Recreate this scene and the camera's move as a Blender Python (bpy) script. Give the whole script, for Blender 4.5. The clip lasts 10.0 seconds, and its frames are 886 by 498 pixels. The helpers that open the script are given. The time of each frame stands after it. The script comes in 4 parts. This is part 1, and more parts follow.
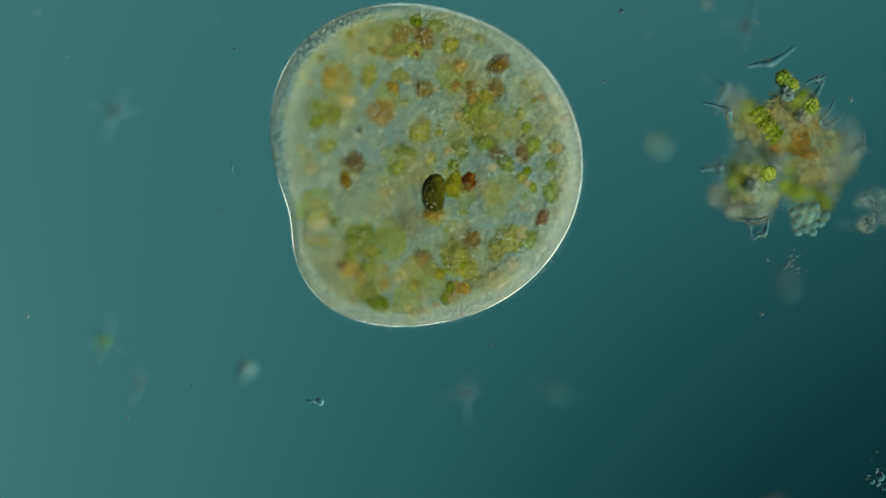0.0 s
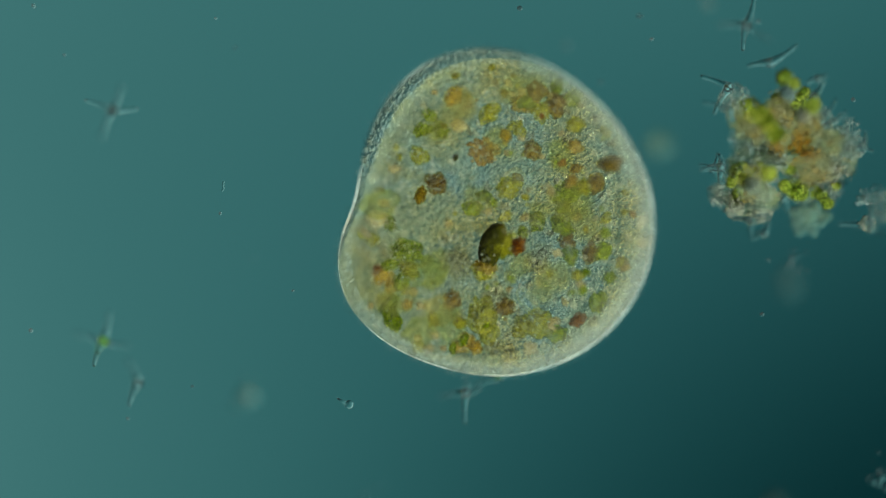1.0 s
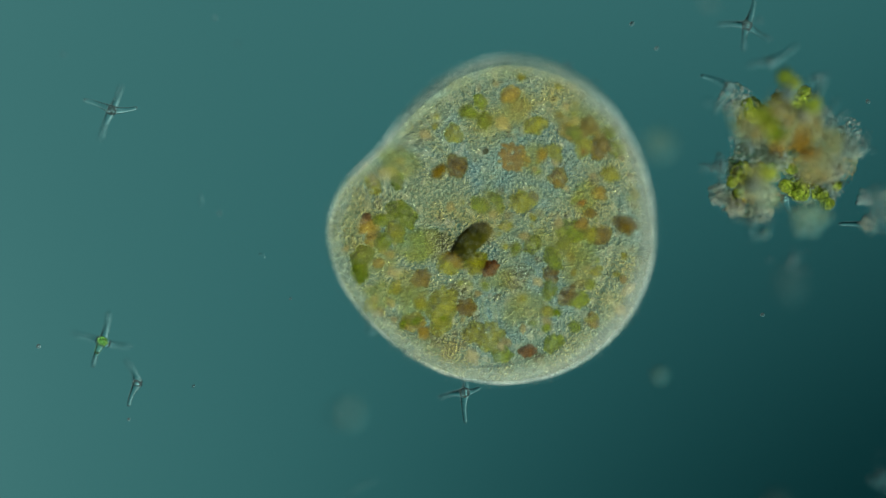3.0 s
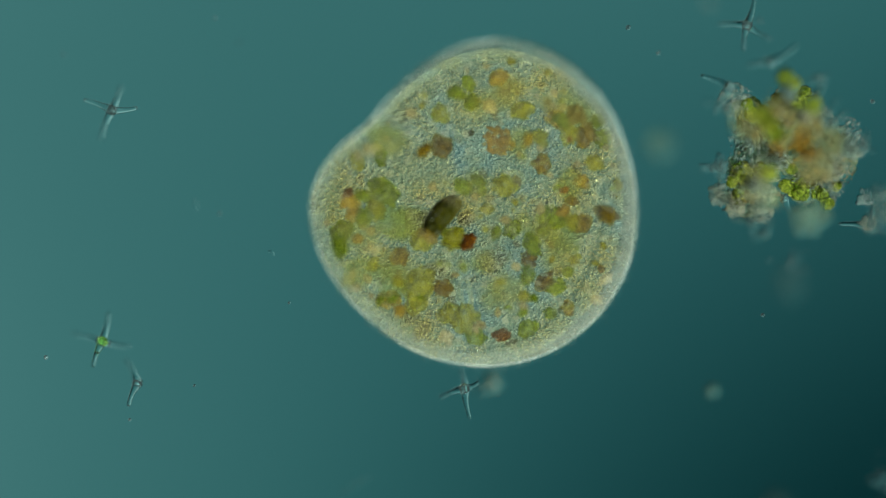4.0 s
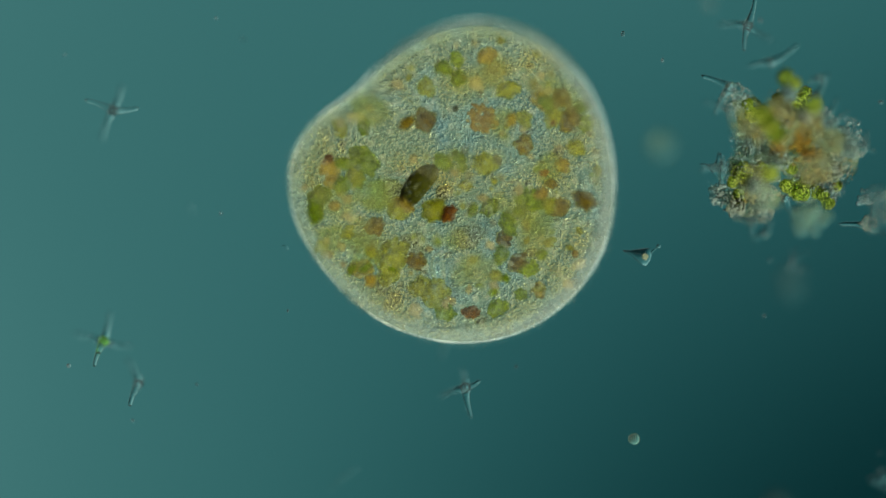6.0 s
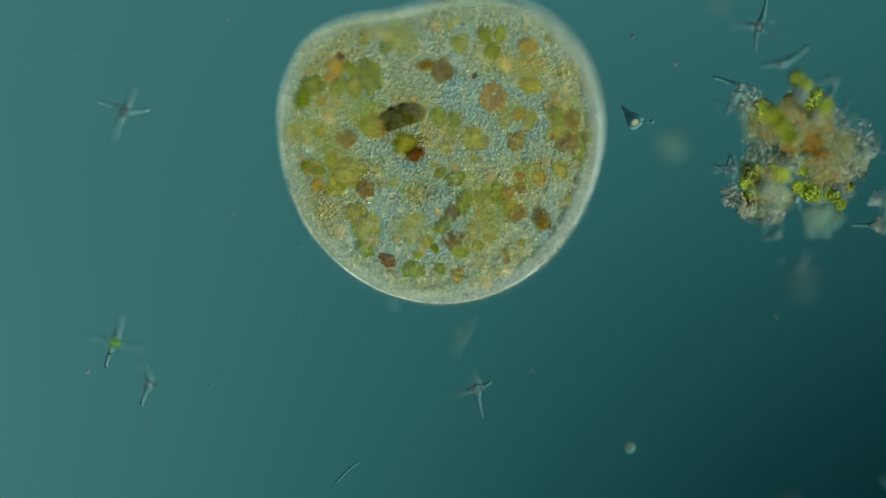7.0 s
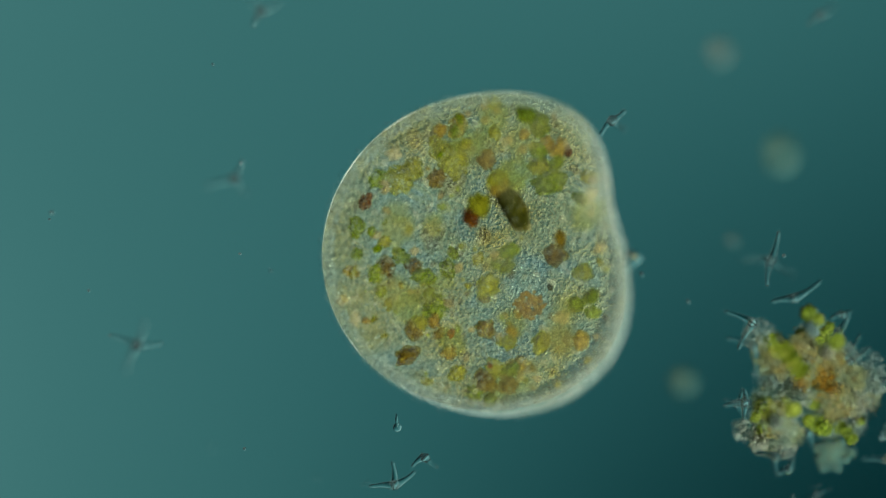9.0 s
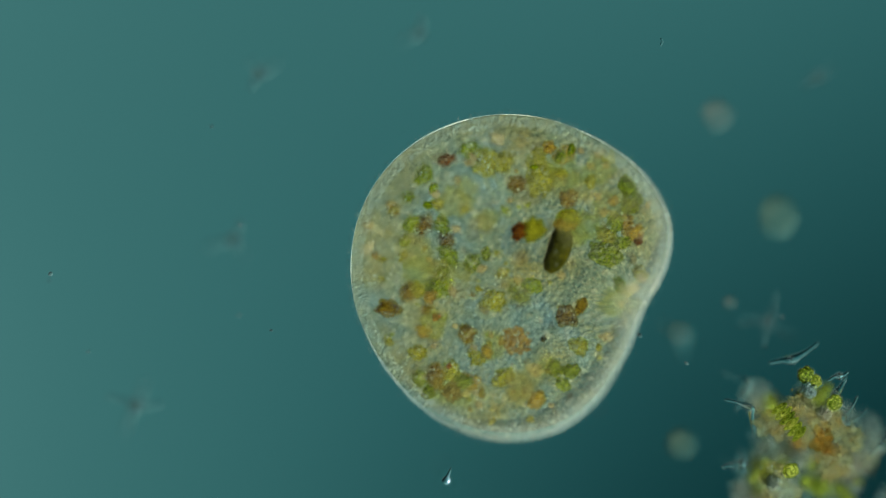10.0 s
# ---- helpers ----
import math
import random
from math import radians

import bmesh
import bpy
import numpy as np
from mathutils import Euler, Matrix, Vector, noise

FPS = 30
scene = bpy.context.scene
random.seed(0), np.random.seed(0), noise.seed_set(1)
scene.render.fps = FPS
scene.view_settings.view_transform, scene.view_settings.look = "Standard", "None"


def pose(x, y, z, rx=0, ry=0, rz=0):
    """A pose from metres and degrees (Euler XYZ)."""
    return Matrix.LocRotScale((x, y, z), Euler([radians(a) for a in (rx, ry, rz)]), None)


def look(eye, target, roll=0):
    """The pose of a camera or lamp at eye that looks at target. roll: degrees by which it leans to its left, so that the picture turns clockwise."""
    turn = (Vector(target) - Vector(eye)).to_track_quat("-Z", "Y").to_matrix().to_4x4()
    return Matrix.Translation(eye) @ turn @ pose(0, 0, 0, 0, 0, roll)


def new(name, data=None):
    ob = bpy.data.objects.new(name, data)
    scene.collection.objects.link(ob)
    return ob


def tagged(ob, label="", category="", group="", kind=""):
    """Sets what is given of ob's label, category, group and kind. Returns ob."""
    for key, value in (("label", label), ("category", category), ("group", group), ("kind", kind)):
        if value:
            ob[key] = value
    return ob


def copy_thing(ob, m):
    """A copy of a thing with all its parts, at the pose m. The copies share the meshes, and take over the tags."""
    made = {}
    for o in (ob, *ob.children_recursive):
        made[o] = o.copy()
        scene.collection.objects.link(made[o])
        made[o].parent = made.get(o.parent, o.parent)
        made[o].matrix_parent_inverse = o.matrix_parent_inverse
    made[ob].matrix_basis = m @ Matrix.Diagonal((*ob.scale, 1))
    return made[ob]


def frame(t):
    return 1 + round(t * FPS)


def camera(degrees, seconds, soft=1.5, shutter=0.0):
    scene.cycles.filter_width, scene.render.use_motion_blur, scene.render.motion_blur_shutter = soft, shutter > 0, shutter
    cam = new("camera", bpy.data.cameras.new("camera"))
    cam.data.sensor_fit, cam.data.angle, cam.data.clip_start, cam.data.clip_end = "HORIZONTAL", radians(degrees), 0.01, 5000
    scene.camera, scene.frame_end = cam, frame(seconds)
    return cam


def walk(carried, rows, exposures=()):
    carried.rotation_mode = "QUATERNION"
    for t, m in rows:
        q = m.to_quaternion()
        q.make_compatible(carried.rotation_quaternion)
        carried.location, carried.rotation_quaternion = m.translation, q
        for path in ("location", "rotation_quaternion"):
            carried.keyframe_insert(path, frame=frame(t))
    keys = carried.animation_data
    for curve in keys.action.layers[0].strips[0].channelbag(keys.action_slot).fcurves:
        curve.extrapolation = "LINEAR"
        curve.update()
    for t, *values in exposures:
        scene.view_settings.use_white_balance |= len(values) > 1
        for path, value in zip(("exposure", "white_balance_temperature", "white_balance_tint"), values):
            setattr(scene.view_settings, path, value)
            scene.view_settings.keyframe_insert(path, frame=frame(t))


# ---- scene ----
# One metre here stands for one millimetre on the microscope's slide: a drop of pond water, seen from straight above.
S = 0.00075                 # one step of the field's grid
FOV = 5.0
REACH = 784 * S / math.tan(radians(FOV / 2))   # from the lens to the plane in focus
FIELD_Z = -4.5              # height of the lit field under the slide
CELL_Z = 0.165              # height of the big cell's middle over the slide


def spot(a, b):
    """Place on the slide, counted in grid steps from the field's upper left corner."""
    return (a - 784) * S, (441 - b) * S


# ---- camera: the stage slides under the lens, and the focus wanders up and down ----
cam = camera(FOV, 10.0, soft=0.6)
cam.data.dof.use_dof = True
cam.data.dof.focus_distance = REACH
cam.data.dof.aperture_fstop = cam.data.lens * 0.001 / (0.225 * REACH)
# many clear skins lie over one another
scene.cycles.max_bounces = scene.cycles.transmission_bounces = scene.cycles.transparent_max_bounces = 40


def over(a, b, focus):
    return pose(-a * S, b * S, REACH + focus)


CAMERA_ROWS = (
    (0.0, over(0, 0, 0.156)), (0.5, over(0, 0, 0.140)), (1.0, over(0, 0, 0.114)), (1.5, over(0, 0, 0.094)),
    (2.0, over(0, 0, 0.086)), (2.5, over(0, 0, 0.082)), (4.0, over(0, 0, 0.084)), (4.5, over(0, 0, 0.086)),
    (5.0, over(0, 0, 0.090)), (5.5, over(0, 0, 0.095)), (5.7, over(0, 0, 0.097)), (6.8, over(15, 1, 0.100)),
    (7.0, over(21.4, 1.5, 0.101)), (7.5, over(55.2, 18.4, 0.102)), (8.0, over(52, 117.9, 0.103)),
    (8.5, over(47.5, 245, 0.107)), (9.0, over(42.9, 416.5, 0.118)), (9.5, over(39.8, 525.2, 0.145)),
    (10.0, over(39.8, 525.2, 0.156)))
walk(cam, CAMERA_ROWS)

# ---- light: the condenser's glow from below, one beam added from above for slanting relief, a dim room ----
world = bpy.data.worlds.new("world")
scene.world = world
world.use_nodes = True
world.node_tree.nodes["Background"].inputs[0].default_value = (0.45, 0.62, 0.60, 1)
world.node_tree.nodes["Background"].inputs[1].default_value = 0.12
beam = new("relief_beam", bpy.data.lights.new("relief_beam", "SUN"))
beam.data.energy, beam.data.angle, beam.data.color = 10.4, radians(2), (0.96, 1.0, 0.86)
beam.matrix_world = look((1.0, -0.8, 0.95), (0, 0, 0))
scene.view_settings.exposure = 0.0

# ---- materials ----


class Nodes:
    """Short way to wire a node material."""

    def __init__(self, name):
        self.mat = bpy.data.materials.new(name)
        self.mat.use_nodes = True
        self.tree = self.mat.node_tree
        self.tree.nodes.clear()
        self.out = self.tree.nodes.new("ShaderNodeOutputMaterial")

    def add(self, kind, **values):
        node = self.tree.nodes.new(kind)
        for key, value in values.items():
            node.inputs[key.replace("_", " ")].default_value = value
        return node

    def link(self, a, b):
        self.tree.links.new(a, b)

    def coord(self, which="Object"):
        return self.add("ShaderNodeTexCoord").outputs[which]

    def noise(self, scale, detail=3.0, rough=0.6, vector=None):
        node = self.add("ShaderNodeTexNoise", Scale=scale, Detail=detail, Roughness=rough)
        self.link(vector or self.coord(), node.inputs["Vector"])
        return node.outputs["Fac"]

    def ramp(self, fac, *stops):
        node = self.add("ShaderNodeValToRGB")
        while len(node.color_ramp.elements) < len(stops):
            node.color_ramp.elements.new(0.5)
        for el, (at, colour) in zip(node.color_ramp.elements, stops):
            el.position, el.color = at, (*colour, 1)
        self.link(fac, node.inputs[0])
        return node.outputs["Color"]

    def span(self, fac, lo, hi):
        node = self.add("ShaderNodeMapRange")
        node.inputs["To Min"].default_value, node.inputs["To Max"].default_value = lo, hi
        node.inputs["From Min"].default_value, node.inputs["From Max"].default_value = 0.3, 0.7
        self.link(fac, node.inputs["Value"])
        return node.outputs["Result"]

    def mix(self, fac, a, b):
        node = self.add("ShaderNodeMixShader")
        if isinstance(fac, float):
            node.inputs[0].default_value = fac
        else:
            self.link(fac, node.inputs[0])
        self.link(a, node.inputs[1])
        self.link(b, node.inputs[2])
        return node.outputs[0]

    def bump(self, fac, strength, distance):
        node = self.add("ShaderNodeBump", Strength=strength, Distance=distance)
        self.link(fac, node.inputs["Height"])
        return node.outputs["Normal"]

    def done(self, shader):
        self.link(shader, self.out.inputs["Surface"])
        return self.mat


def jelly(name, stops, ior, haze, scale, deep=None, relief=0.5, by="object", share=0.4, tint=0.5, rough=0.0, shiny=True):
    """Clear living matter that bends the light coming from below; haze: the share of it that is cloudy and catches the slanting beam;
    tint: how far the clear share is coloured."""
    n = Nodes(name)
    grain = n.noise(scale, 4.0, 0.65)
    hue = n.add("ShaderNodeObjectInfo").outputs["Random"] if by == "object" else n.add("ShaderNodeNewGeometry").outputs["Random Per Island"]
    spread = n.add("ShaderNodeMath")
    spread.operation = "MULTIPLY_ADD"
    n.link(grain, spread.inputs[0])
    spread.inputs[1].default_value = (1 - share) * 1.9
    spread.inputs[2].default_value = -(1 - share) * 0.45
    total = n.add("ShaderNodeMath")
    total.operation = "MULTIPLY_ADD"
    n.link(hue, total.inputs[0])
    total.inputs[1].default_value = share
    n.link(spread.outputs[0], total.inputs[2])
    colour = n.ramp(total.outputs[0], *stops)
    normal = n.bump(grain, relief, deep or 0.25 / scale)
    soft = n.add("ShaderNodeBsdfDiffuse")
    back = n.add("ShaderNodeBsdfTranslucent")
    clear = n.add("ShaderNodeBsdfGlass" if shiny else "ShaderNodeBsdfRefraction", IOR=ior, Roughness=rough)
    paler = n.add("ShaderNodeMix")
    paler.data_type = "RGBA"
    paler.inputs["Factor"].default_value = tint
    paler.inputs["A"].default_value = (1, 1, 1, 1)
    n.link(colour, paler.inputs["B"])
    n.link(paler.outputs["Result"], clear.inputs["Color"])
    for node in (soft, back):
        n.link(colour, node.inputs["Color"])
    for node in (soft, back, clear):
        n.link(normal, node.inputs["Normal"])
    cloudy = n.mix(0.4, soft.outputs[0], back.outputs[0])
    patches = n.span(n.noise(scale * 0.7, 3.0), 0.4 * haze, 1.6 * haze)
    return n.done(n.mix(patches, clear.outputs[0], cloudy))


def stain(name, stops, cloudy, scale, deep=0.012, glow=0.40, vary=0.45, shells=1.0, bend=1.0, detail=3.0, gain=1.3, patch=0.0, mottle=2.0):
    """Tinted living matter: most light goes straight through it and takes its colour, the rest catches the slanting beam.
    stops: where in the pattern, the colour that it lends to the light, the colour of its cloudy share; bend: how strongly it refracts."""
    n = Nodes(name)
    where = n.coord()
    grain = n.noise(scale, detail, 0.6, where)
    broad = n.noise(patch or scale * 0.4, mottle, 0.6, where)
    hue = n.add("ShaderNodeObjectInfo").outputs["Random"]
    total = n.add("ShaderNodeMath")
    total.operation = "MULTIPLY_ADD"
    n.link(hue, total.inputs[0])
    total.inputs[1].default_value = vary
    shift = n.add("ShaderNodeMath")
    shift.operation = "MULTIPLY_ADD"
    n.link(broad, shift.inputs[0])
    shift.inputs[1].default_value, shift.inputs[2].default_value = gain, 0.5 - 0.5 * gain - 0.5 * vary
    n.link(shift.outputs[0], total.inputs[2])
    lends = n.ramp(total.outputs[0], *[(at, tuple(c ** (1 / shells) for c in a)) for at, a, b in stops])
    own = n.ramp(total.outputs[0], *[(at, b) for at, a, b in stops])
    normal = n.bump(grain, 1.0, deep)
    soft = n.add("ShaderNodeBsdfDiffuse")
    back = n.add("ShaderNodeBsdfTranslucent")
    if bend > 1:
        clear = n.add("ShaderNodeBsdfRefraction", IOR=bend, Roughness=0.0)
        n.link(normal, clear.inputs["Normal"])
    else:
        clear = n.add("ShaderNodeBsdfTransparent")
    n.link(lends, clear.inputs["Color"])
    for node in (soft, back):
        n.link(own, node.inputs["Color"])
        n.link(normal, node.inputs["Normal"])
    cloudy /= shells
    swing = min(0.22 / shells, 0.7 * cloudy)
    share = n.span(grain, cloudy - swing, min(cloudy + swing, 0.98))
    return n.done(n.mix(share, clear.outputs[0], n.mix(glow, soft.outputs[0], back.outputs[0])))


GREEN = stain("chloroplast_green", ((0.15, (0.36, 0.46, 0.03), (0.0716, 0.1215, 0.0021)), (0.5, (0.58, 0.68, 0.06), (0.2230, 0.3080, 0.0057)), (0.85, (0.84, 0.88, 0.156), (0.5168, 0.6183, 0.0215))), 0.74, 7.8, 0.020, 0.14, 0.22, shells=2.7, gain=2.6, patch=2.6, mottle=5.0)
LIME = stain("digesting_yellow_green", ((0.15, (0.62, 0.62, 0.096), (0.1652, 0.1711, 0.0076)), (0.5, (0.8, 0.79, 0.168), (0.3564, 0.3634, 0.0191)), (0.85, (0.92, 0.9, 0.276), (0.5853, 0.5735, 0.0572))), 0.74, 7.5, 0.020, 0.14, 0.22, shells=2.7, gain=2.6, patch=2.6, mottle=5.0)
BROWN = stain("digested_brown", ((0.15, (0.42, 0.3, 0.036), (0.0658, 0.0395, 0.0022)), (0.5, (0.68, 0.54, 0.096), (0.1982, 0.1369, 0.0099)), (0.85, (0.9, 0.8, 0.216), (0.4177, 0.3292, 0.0385))), 0.74, 8.8, 0.020, 0.14, 0.22, shells=2.7, gain=2.6, patch=2.6, mottle=5.0)
ORANGE = stain("digested_orange", ((0.15, (0.7, 0.54, 0.12), (0.2254, 0.1499, 0.0119)), (0.5, (0.86, 0.74, 0.216), (0.4295, 0.3221, 0.0417)), (0.85, (0.95, 0.88, 0.336), (0.6207, 0.5109, 0.1020))), 0.74, 7.8, 0.020, 0.14, 0.22, shells=2.7, gain=2.6, patch=2.6, mottle=5.0)
RUST = stain("rust_red_vacuole", ((0.15, (0.34, 0.13, 0.01), (0.084, 0.0264, 0.0012)), (0.5, (0.52, 0.24, 0.02), (0.192, 0.078, 0.0036)), (0.85, (0.80, 0.48, 0.08), (0.504, 0.24, 0.018))), 0.74, 4.6, 0.014, 0.12, shells=2.0, gain=2.4)
DARK = stain("dark_olive_vacuole", ((0.15, (0.08, 0.10, 0.005), (0.012, 0.014, 0.001)), (0.5, (0.16, 0.17, 0.01), (0.030, 0.032, 0.002)), (0.8, (0.24, 0.22, 0.015), (0.055, 0.050, 0.003))), 0.95, 4.0, 0.012, 0.1, 0.1, gain=1.2)
PALE = stain("pale_inclusion", ((0.15, (0.92, 0.88, 0.70), (0.36, 0.33, 0.18)), (0.5, (0.96, 0.93, 0.78), (0.52, 0.49, 0.30)), (0.85, (0.98, 0.97, 0.88), (0.66, 0.64, 0.46))), 0.36, 2.4, shells=1.6)
CYTOPLASM = stain("cytoplasm", ((0.34, (0.97, 1.0, 0.98), (0.188, 0.266, 0.236)), (0.54, (0.98, 0.98, 0.84), (0.26, 0.275, 0.152)), (0.78, (0.98, 0.92, 0.62), (0.305, 0.255, 0.078))), 0.52, 290, 0.0125, 0.10, 0.0, bend=1.03, detail=2.0, gain=1.0, patch=15)
VEIL = stain("cytoplasm_veil", ((0.34, (0.99, 1.0, 1.0), (0.238, 0.383, 0.408)), (0.52, (0.99, 0.98, 0.84), (0.357, 0.391, 0.272)), (0.74, (0.98, 0.93, 0.66), (0.425, 0.357, 0.119))), 0.08, 270, 0.008, 0.10, 0.0, detail=2.0, gain=1.0, patch=13)
CORTEX = stain("cell_cortex", ((0.25, (0.98, 1.0, 1.0), (0.27, 0.45, 0.48)), (0.50, (0.99, 1.0, 0.97), (0.36, 0.48, 0.46)), (0.80, (0.98, 0.98, 0.90), (0.48, 0.52, 0.40))), 0.26, 290, 0.024, 0.0, 0.0, detail=1.5)
GRAIN = stain("clear_grain", ((0.25, (0.95, 0.99, 0.99), (0.50, 0.74, 0.74)), (0.50, (0.98, 0.99, 0.97), (0.70, 0.80, 0.70)), (0.80, (0.98, 0.97, 0.90), (0.78, 0.76, 0.56))), 0.10, 150, 0.006, 0.0, bend=1.12)
CORE_GREEN = stain("desmid_green", ((0.2, (0.40, 0.74, 0.36), (0.06, 0.22, 0.06)), (0.5, (0.55, 0.84, 0.44), (0.14, 0.38, 0.10)), (0.8, (0.75, 0.92, 0.55), (0.30, 0.55, 0.16))), 0.40, 3.0)
ALGA = stain("alga_green", ((0.2, (0.34, 0.46, 0.06), (0.055, 0.10, 0.008)), (0.5, (0.72, 0.80, 0.22), (0.27, 0.37, 0.032)), (0.85, (0.94, 0.95, 0.46), (0.58, 0.62, 0.13))), 0.44, 6.0, 0.020, 0.15, 0.25, gain=2.4, patch=2.2, mottle=4.0)
WALL = jelly("clear_alga_wall", ((0.1, (0.60, 0.72, 0.52)), (0.5, (0.70, 0.80, 0.62)), (0.9, (0.80, 0.88, 0.72))), 1.07, 0.01, 3, tint=0.2, relief=0.15)
GLASSY = jelly("clear_cell_wall", ((0.1, (0.22, 0.54, 0.57)), (0.5, (0.42, 0.71, 0.73)), (0.9, (0.72, 0.87, 0.87))), 1.18, 0.004, 260, by="island", tint=0.10, deep=0.001)
DROP = jelly("pale_droplet", ((0.1, (0.50, 0.74, 0.56)), (0.5, (0.58, 0.80, 0.60)), (0.9, (0.68, 0.86, 0.66))), 1.14, 0.03, 40, tint=0.15, relief=0.1)
FAINT = jelly("faint_droplet", ((0.1, (0.40, 0.60, 0.40)), (0.5, (0.48, 0.64, 0.42)), (0.9, (0.54, 0.68, 0.46))), 1.02, 0.034, 40, tint=0.1, relief=0.1)
HAZE = jelly("faint_pinkish_jelly", ((0.1, (0.46, 0.44, 0.36)), (0.5, (0.54, 0.52, 0.42)), (0.9, (0.62, 0.58, 0.48))), 1.02, 0.042, 60, tint=0.08, relief=0.2)
GHOST = jelly("thin_jelly", ((0.1, (0.46, 0.54, 0.42)), (0.5, (0.54, 0.58, 0.46)), (0.9, (0.62, 0.62, 0.50))), 1.01, 0.011, 60, tint=0.03, relief=0.2)
SPECK = jelly("dark_speck", ((0.1, (0.10, 0.20, 0.22)), (0.5, (0.30, 0.44, 0.46)), (0.9, (0.75, 0.80, 0.80))), 1.20, 0.06, 300, tint=0.6)
PELLICLE = jelly("cell_pellicle", ((0.1, (0.56, 0.68, 0.68)), (0.5, (0.66, 0.76, 0.74)), (0.9, (0.80, 0.84, 0.78))), 1.04, 0.003, 60, relief=0.0, tint=0.03, shiny=False)


def plasm(name, stops, scale, tone=0.5, clear=0.0, glow=0.12):
    """Tiny solid grains: bluish in the clear parts of the cell and beige round the food, and no two quite alike."""
    n = Nodes(name)
    wide = n.noise(scale, 2.0)
    colour = n.ramp(wide, *stops)
    vary = n.add("ShaderNodeHueSaturation", Saturation=1.0)
    n.link(n.span(n.add("ShaderNodeNewGeometry").outputs["Random Per Island"], 1.0 - tone, 1.0 + 0.3 * tone), vary.inputs["Value"])
    n.link(colour, vary.inputs["Color"])
    soft = n.add("ShaderNodeBsdfPrincipled", Roughness=0.5)
    soft.inputs["Specular IOR Level"].default_value = 0.0
    back = n.add("ShaderNodeBsdfTranslucent")
    n.link(vary.outputs["Color"], soft.inputs["Base Color"])
    n.link(vary.outputs["Color"], back.inputs["Color"])
    solid = n.mix(glow, soft.outputs[0], back.outputs[0])
    return n.done(n.mix(clear, solid, n.add("ShaderNodeBsdfTransparent").outputs[0]))


PLASM_GRAIN = plasm("cytoplasm_grain", ((0.36, (0.24, 0.37, 0.36)), (0.5, (0.30, 0.37, 0.28)), (0.64, (0.34, 0.34, 0.20))), 11, clear=0.78)
FLOC = stain("brown_floc", ((0.2, (0.88, 0.70, 0.36), (0.24, 0.14, 0.03)), (0.5, (0.90, 0.82, 0.54), (0.34, 0.27, 0.10)), (0.8, (0.96, 0.94, 0.82), (0.42, 0.40, 0.26))), 0.26, 170, 0.012, 0.15, 0.1, bend=1.1)


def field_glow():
    """The lit field of the condenser: teal, the light's fall-off from one side to the other painted into its glow."""
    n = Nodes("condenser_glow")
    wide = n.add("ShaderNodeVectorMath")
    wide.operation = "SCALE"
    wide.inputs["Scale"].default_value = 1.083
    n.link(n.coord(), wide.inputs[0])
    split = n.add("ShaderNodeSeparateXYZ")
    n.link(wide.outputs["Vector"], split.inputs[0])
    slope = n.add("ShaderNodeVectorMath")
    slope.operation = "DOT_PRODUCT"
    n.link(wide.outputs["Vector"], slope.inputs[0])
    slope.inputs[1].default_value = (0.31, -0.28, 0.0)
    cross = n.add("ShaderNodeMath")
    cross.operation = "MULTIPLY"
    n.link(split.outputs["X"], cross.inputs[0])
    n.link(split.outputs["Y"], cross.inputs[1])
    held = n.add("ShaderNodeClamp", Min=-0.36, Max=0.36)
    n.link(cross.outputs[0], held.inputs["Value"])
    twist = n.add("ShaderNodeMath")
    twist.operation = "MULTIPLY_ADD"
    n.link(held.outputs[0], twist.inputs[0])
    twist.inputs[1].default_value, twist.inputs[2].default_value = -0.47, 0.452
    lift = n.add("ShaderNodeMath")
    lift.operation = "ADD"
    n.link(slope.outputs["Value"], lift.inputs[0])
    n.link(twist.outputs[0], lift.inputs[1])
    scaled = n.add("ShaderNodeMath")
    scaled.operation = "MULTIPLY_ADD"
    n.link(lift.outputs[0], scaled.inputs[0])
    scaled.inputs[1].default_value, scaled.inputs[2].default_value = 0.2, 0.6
    # painted fall-off from 0.6 (the near corner of the view) to 0.8 (the far one); beyond the near corner made brighter
    # still
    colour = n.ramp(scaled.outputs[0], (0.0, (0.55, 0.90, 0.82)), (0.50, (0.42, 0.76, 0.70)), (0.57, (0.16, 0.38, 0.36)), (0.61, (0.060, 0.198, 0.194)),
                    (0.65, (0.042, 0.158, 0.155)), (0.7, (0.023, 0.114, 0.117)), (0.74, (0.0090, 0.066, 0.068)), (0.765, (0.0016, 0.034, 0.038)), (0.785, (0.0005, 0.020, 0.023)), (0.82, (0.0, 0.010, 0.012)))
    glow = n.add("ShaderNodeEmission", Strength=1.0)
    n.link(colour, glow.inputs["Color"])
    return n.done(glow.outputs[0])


GLOW = field_glow()


def slide_glass():
    n = Nodes("slide_glass")
    glass = n.add("ShaderNodeBsdfGlass", Roughness=0.0, IOR=1.2, Color=(0.99, 1, 1, 1))
    return n.done(glass.outputs[0])


GLASS = slide_glass()

CLEAR_STUFF = (PELLICLE, FLOC, GLASSY, DROP, FAINT, HAZE, GHOST, SPECK, PALE, GREEN, LIME, ORANGE, BROWN, RUST, DARK, ALGA, WALL, CORE_GREEN, VEIL)

# ---- mesh helpers ----


def mesh_of(name, verts, faces, material, smooth=True):
    me = bpy.data.meshes.new(name)
    me.from_pydata([tuple(v) for v in verts], [], [tuple(f) for f in faces])
    me.polygons.foreach_set("use_smooth", [smooth] * len(me.polygons))
    me.materials.append(material)
    return me


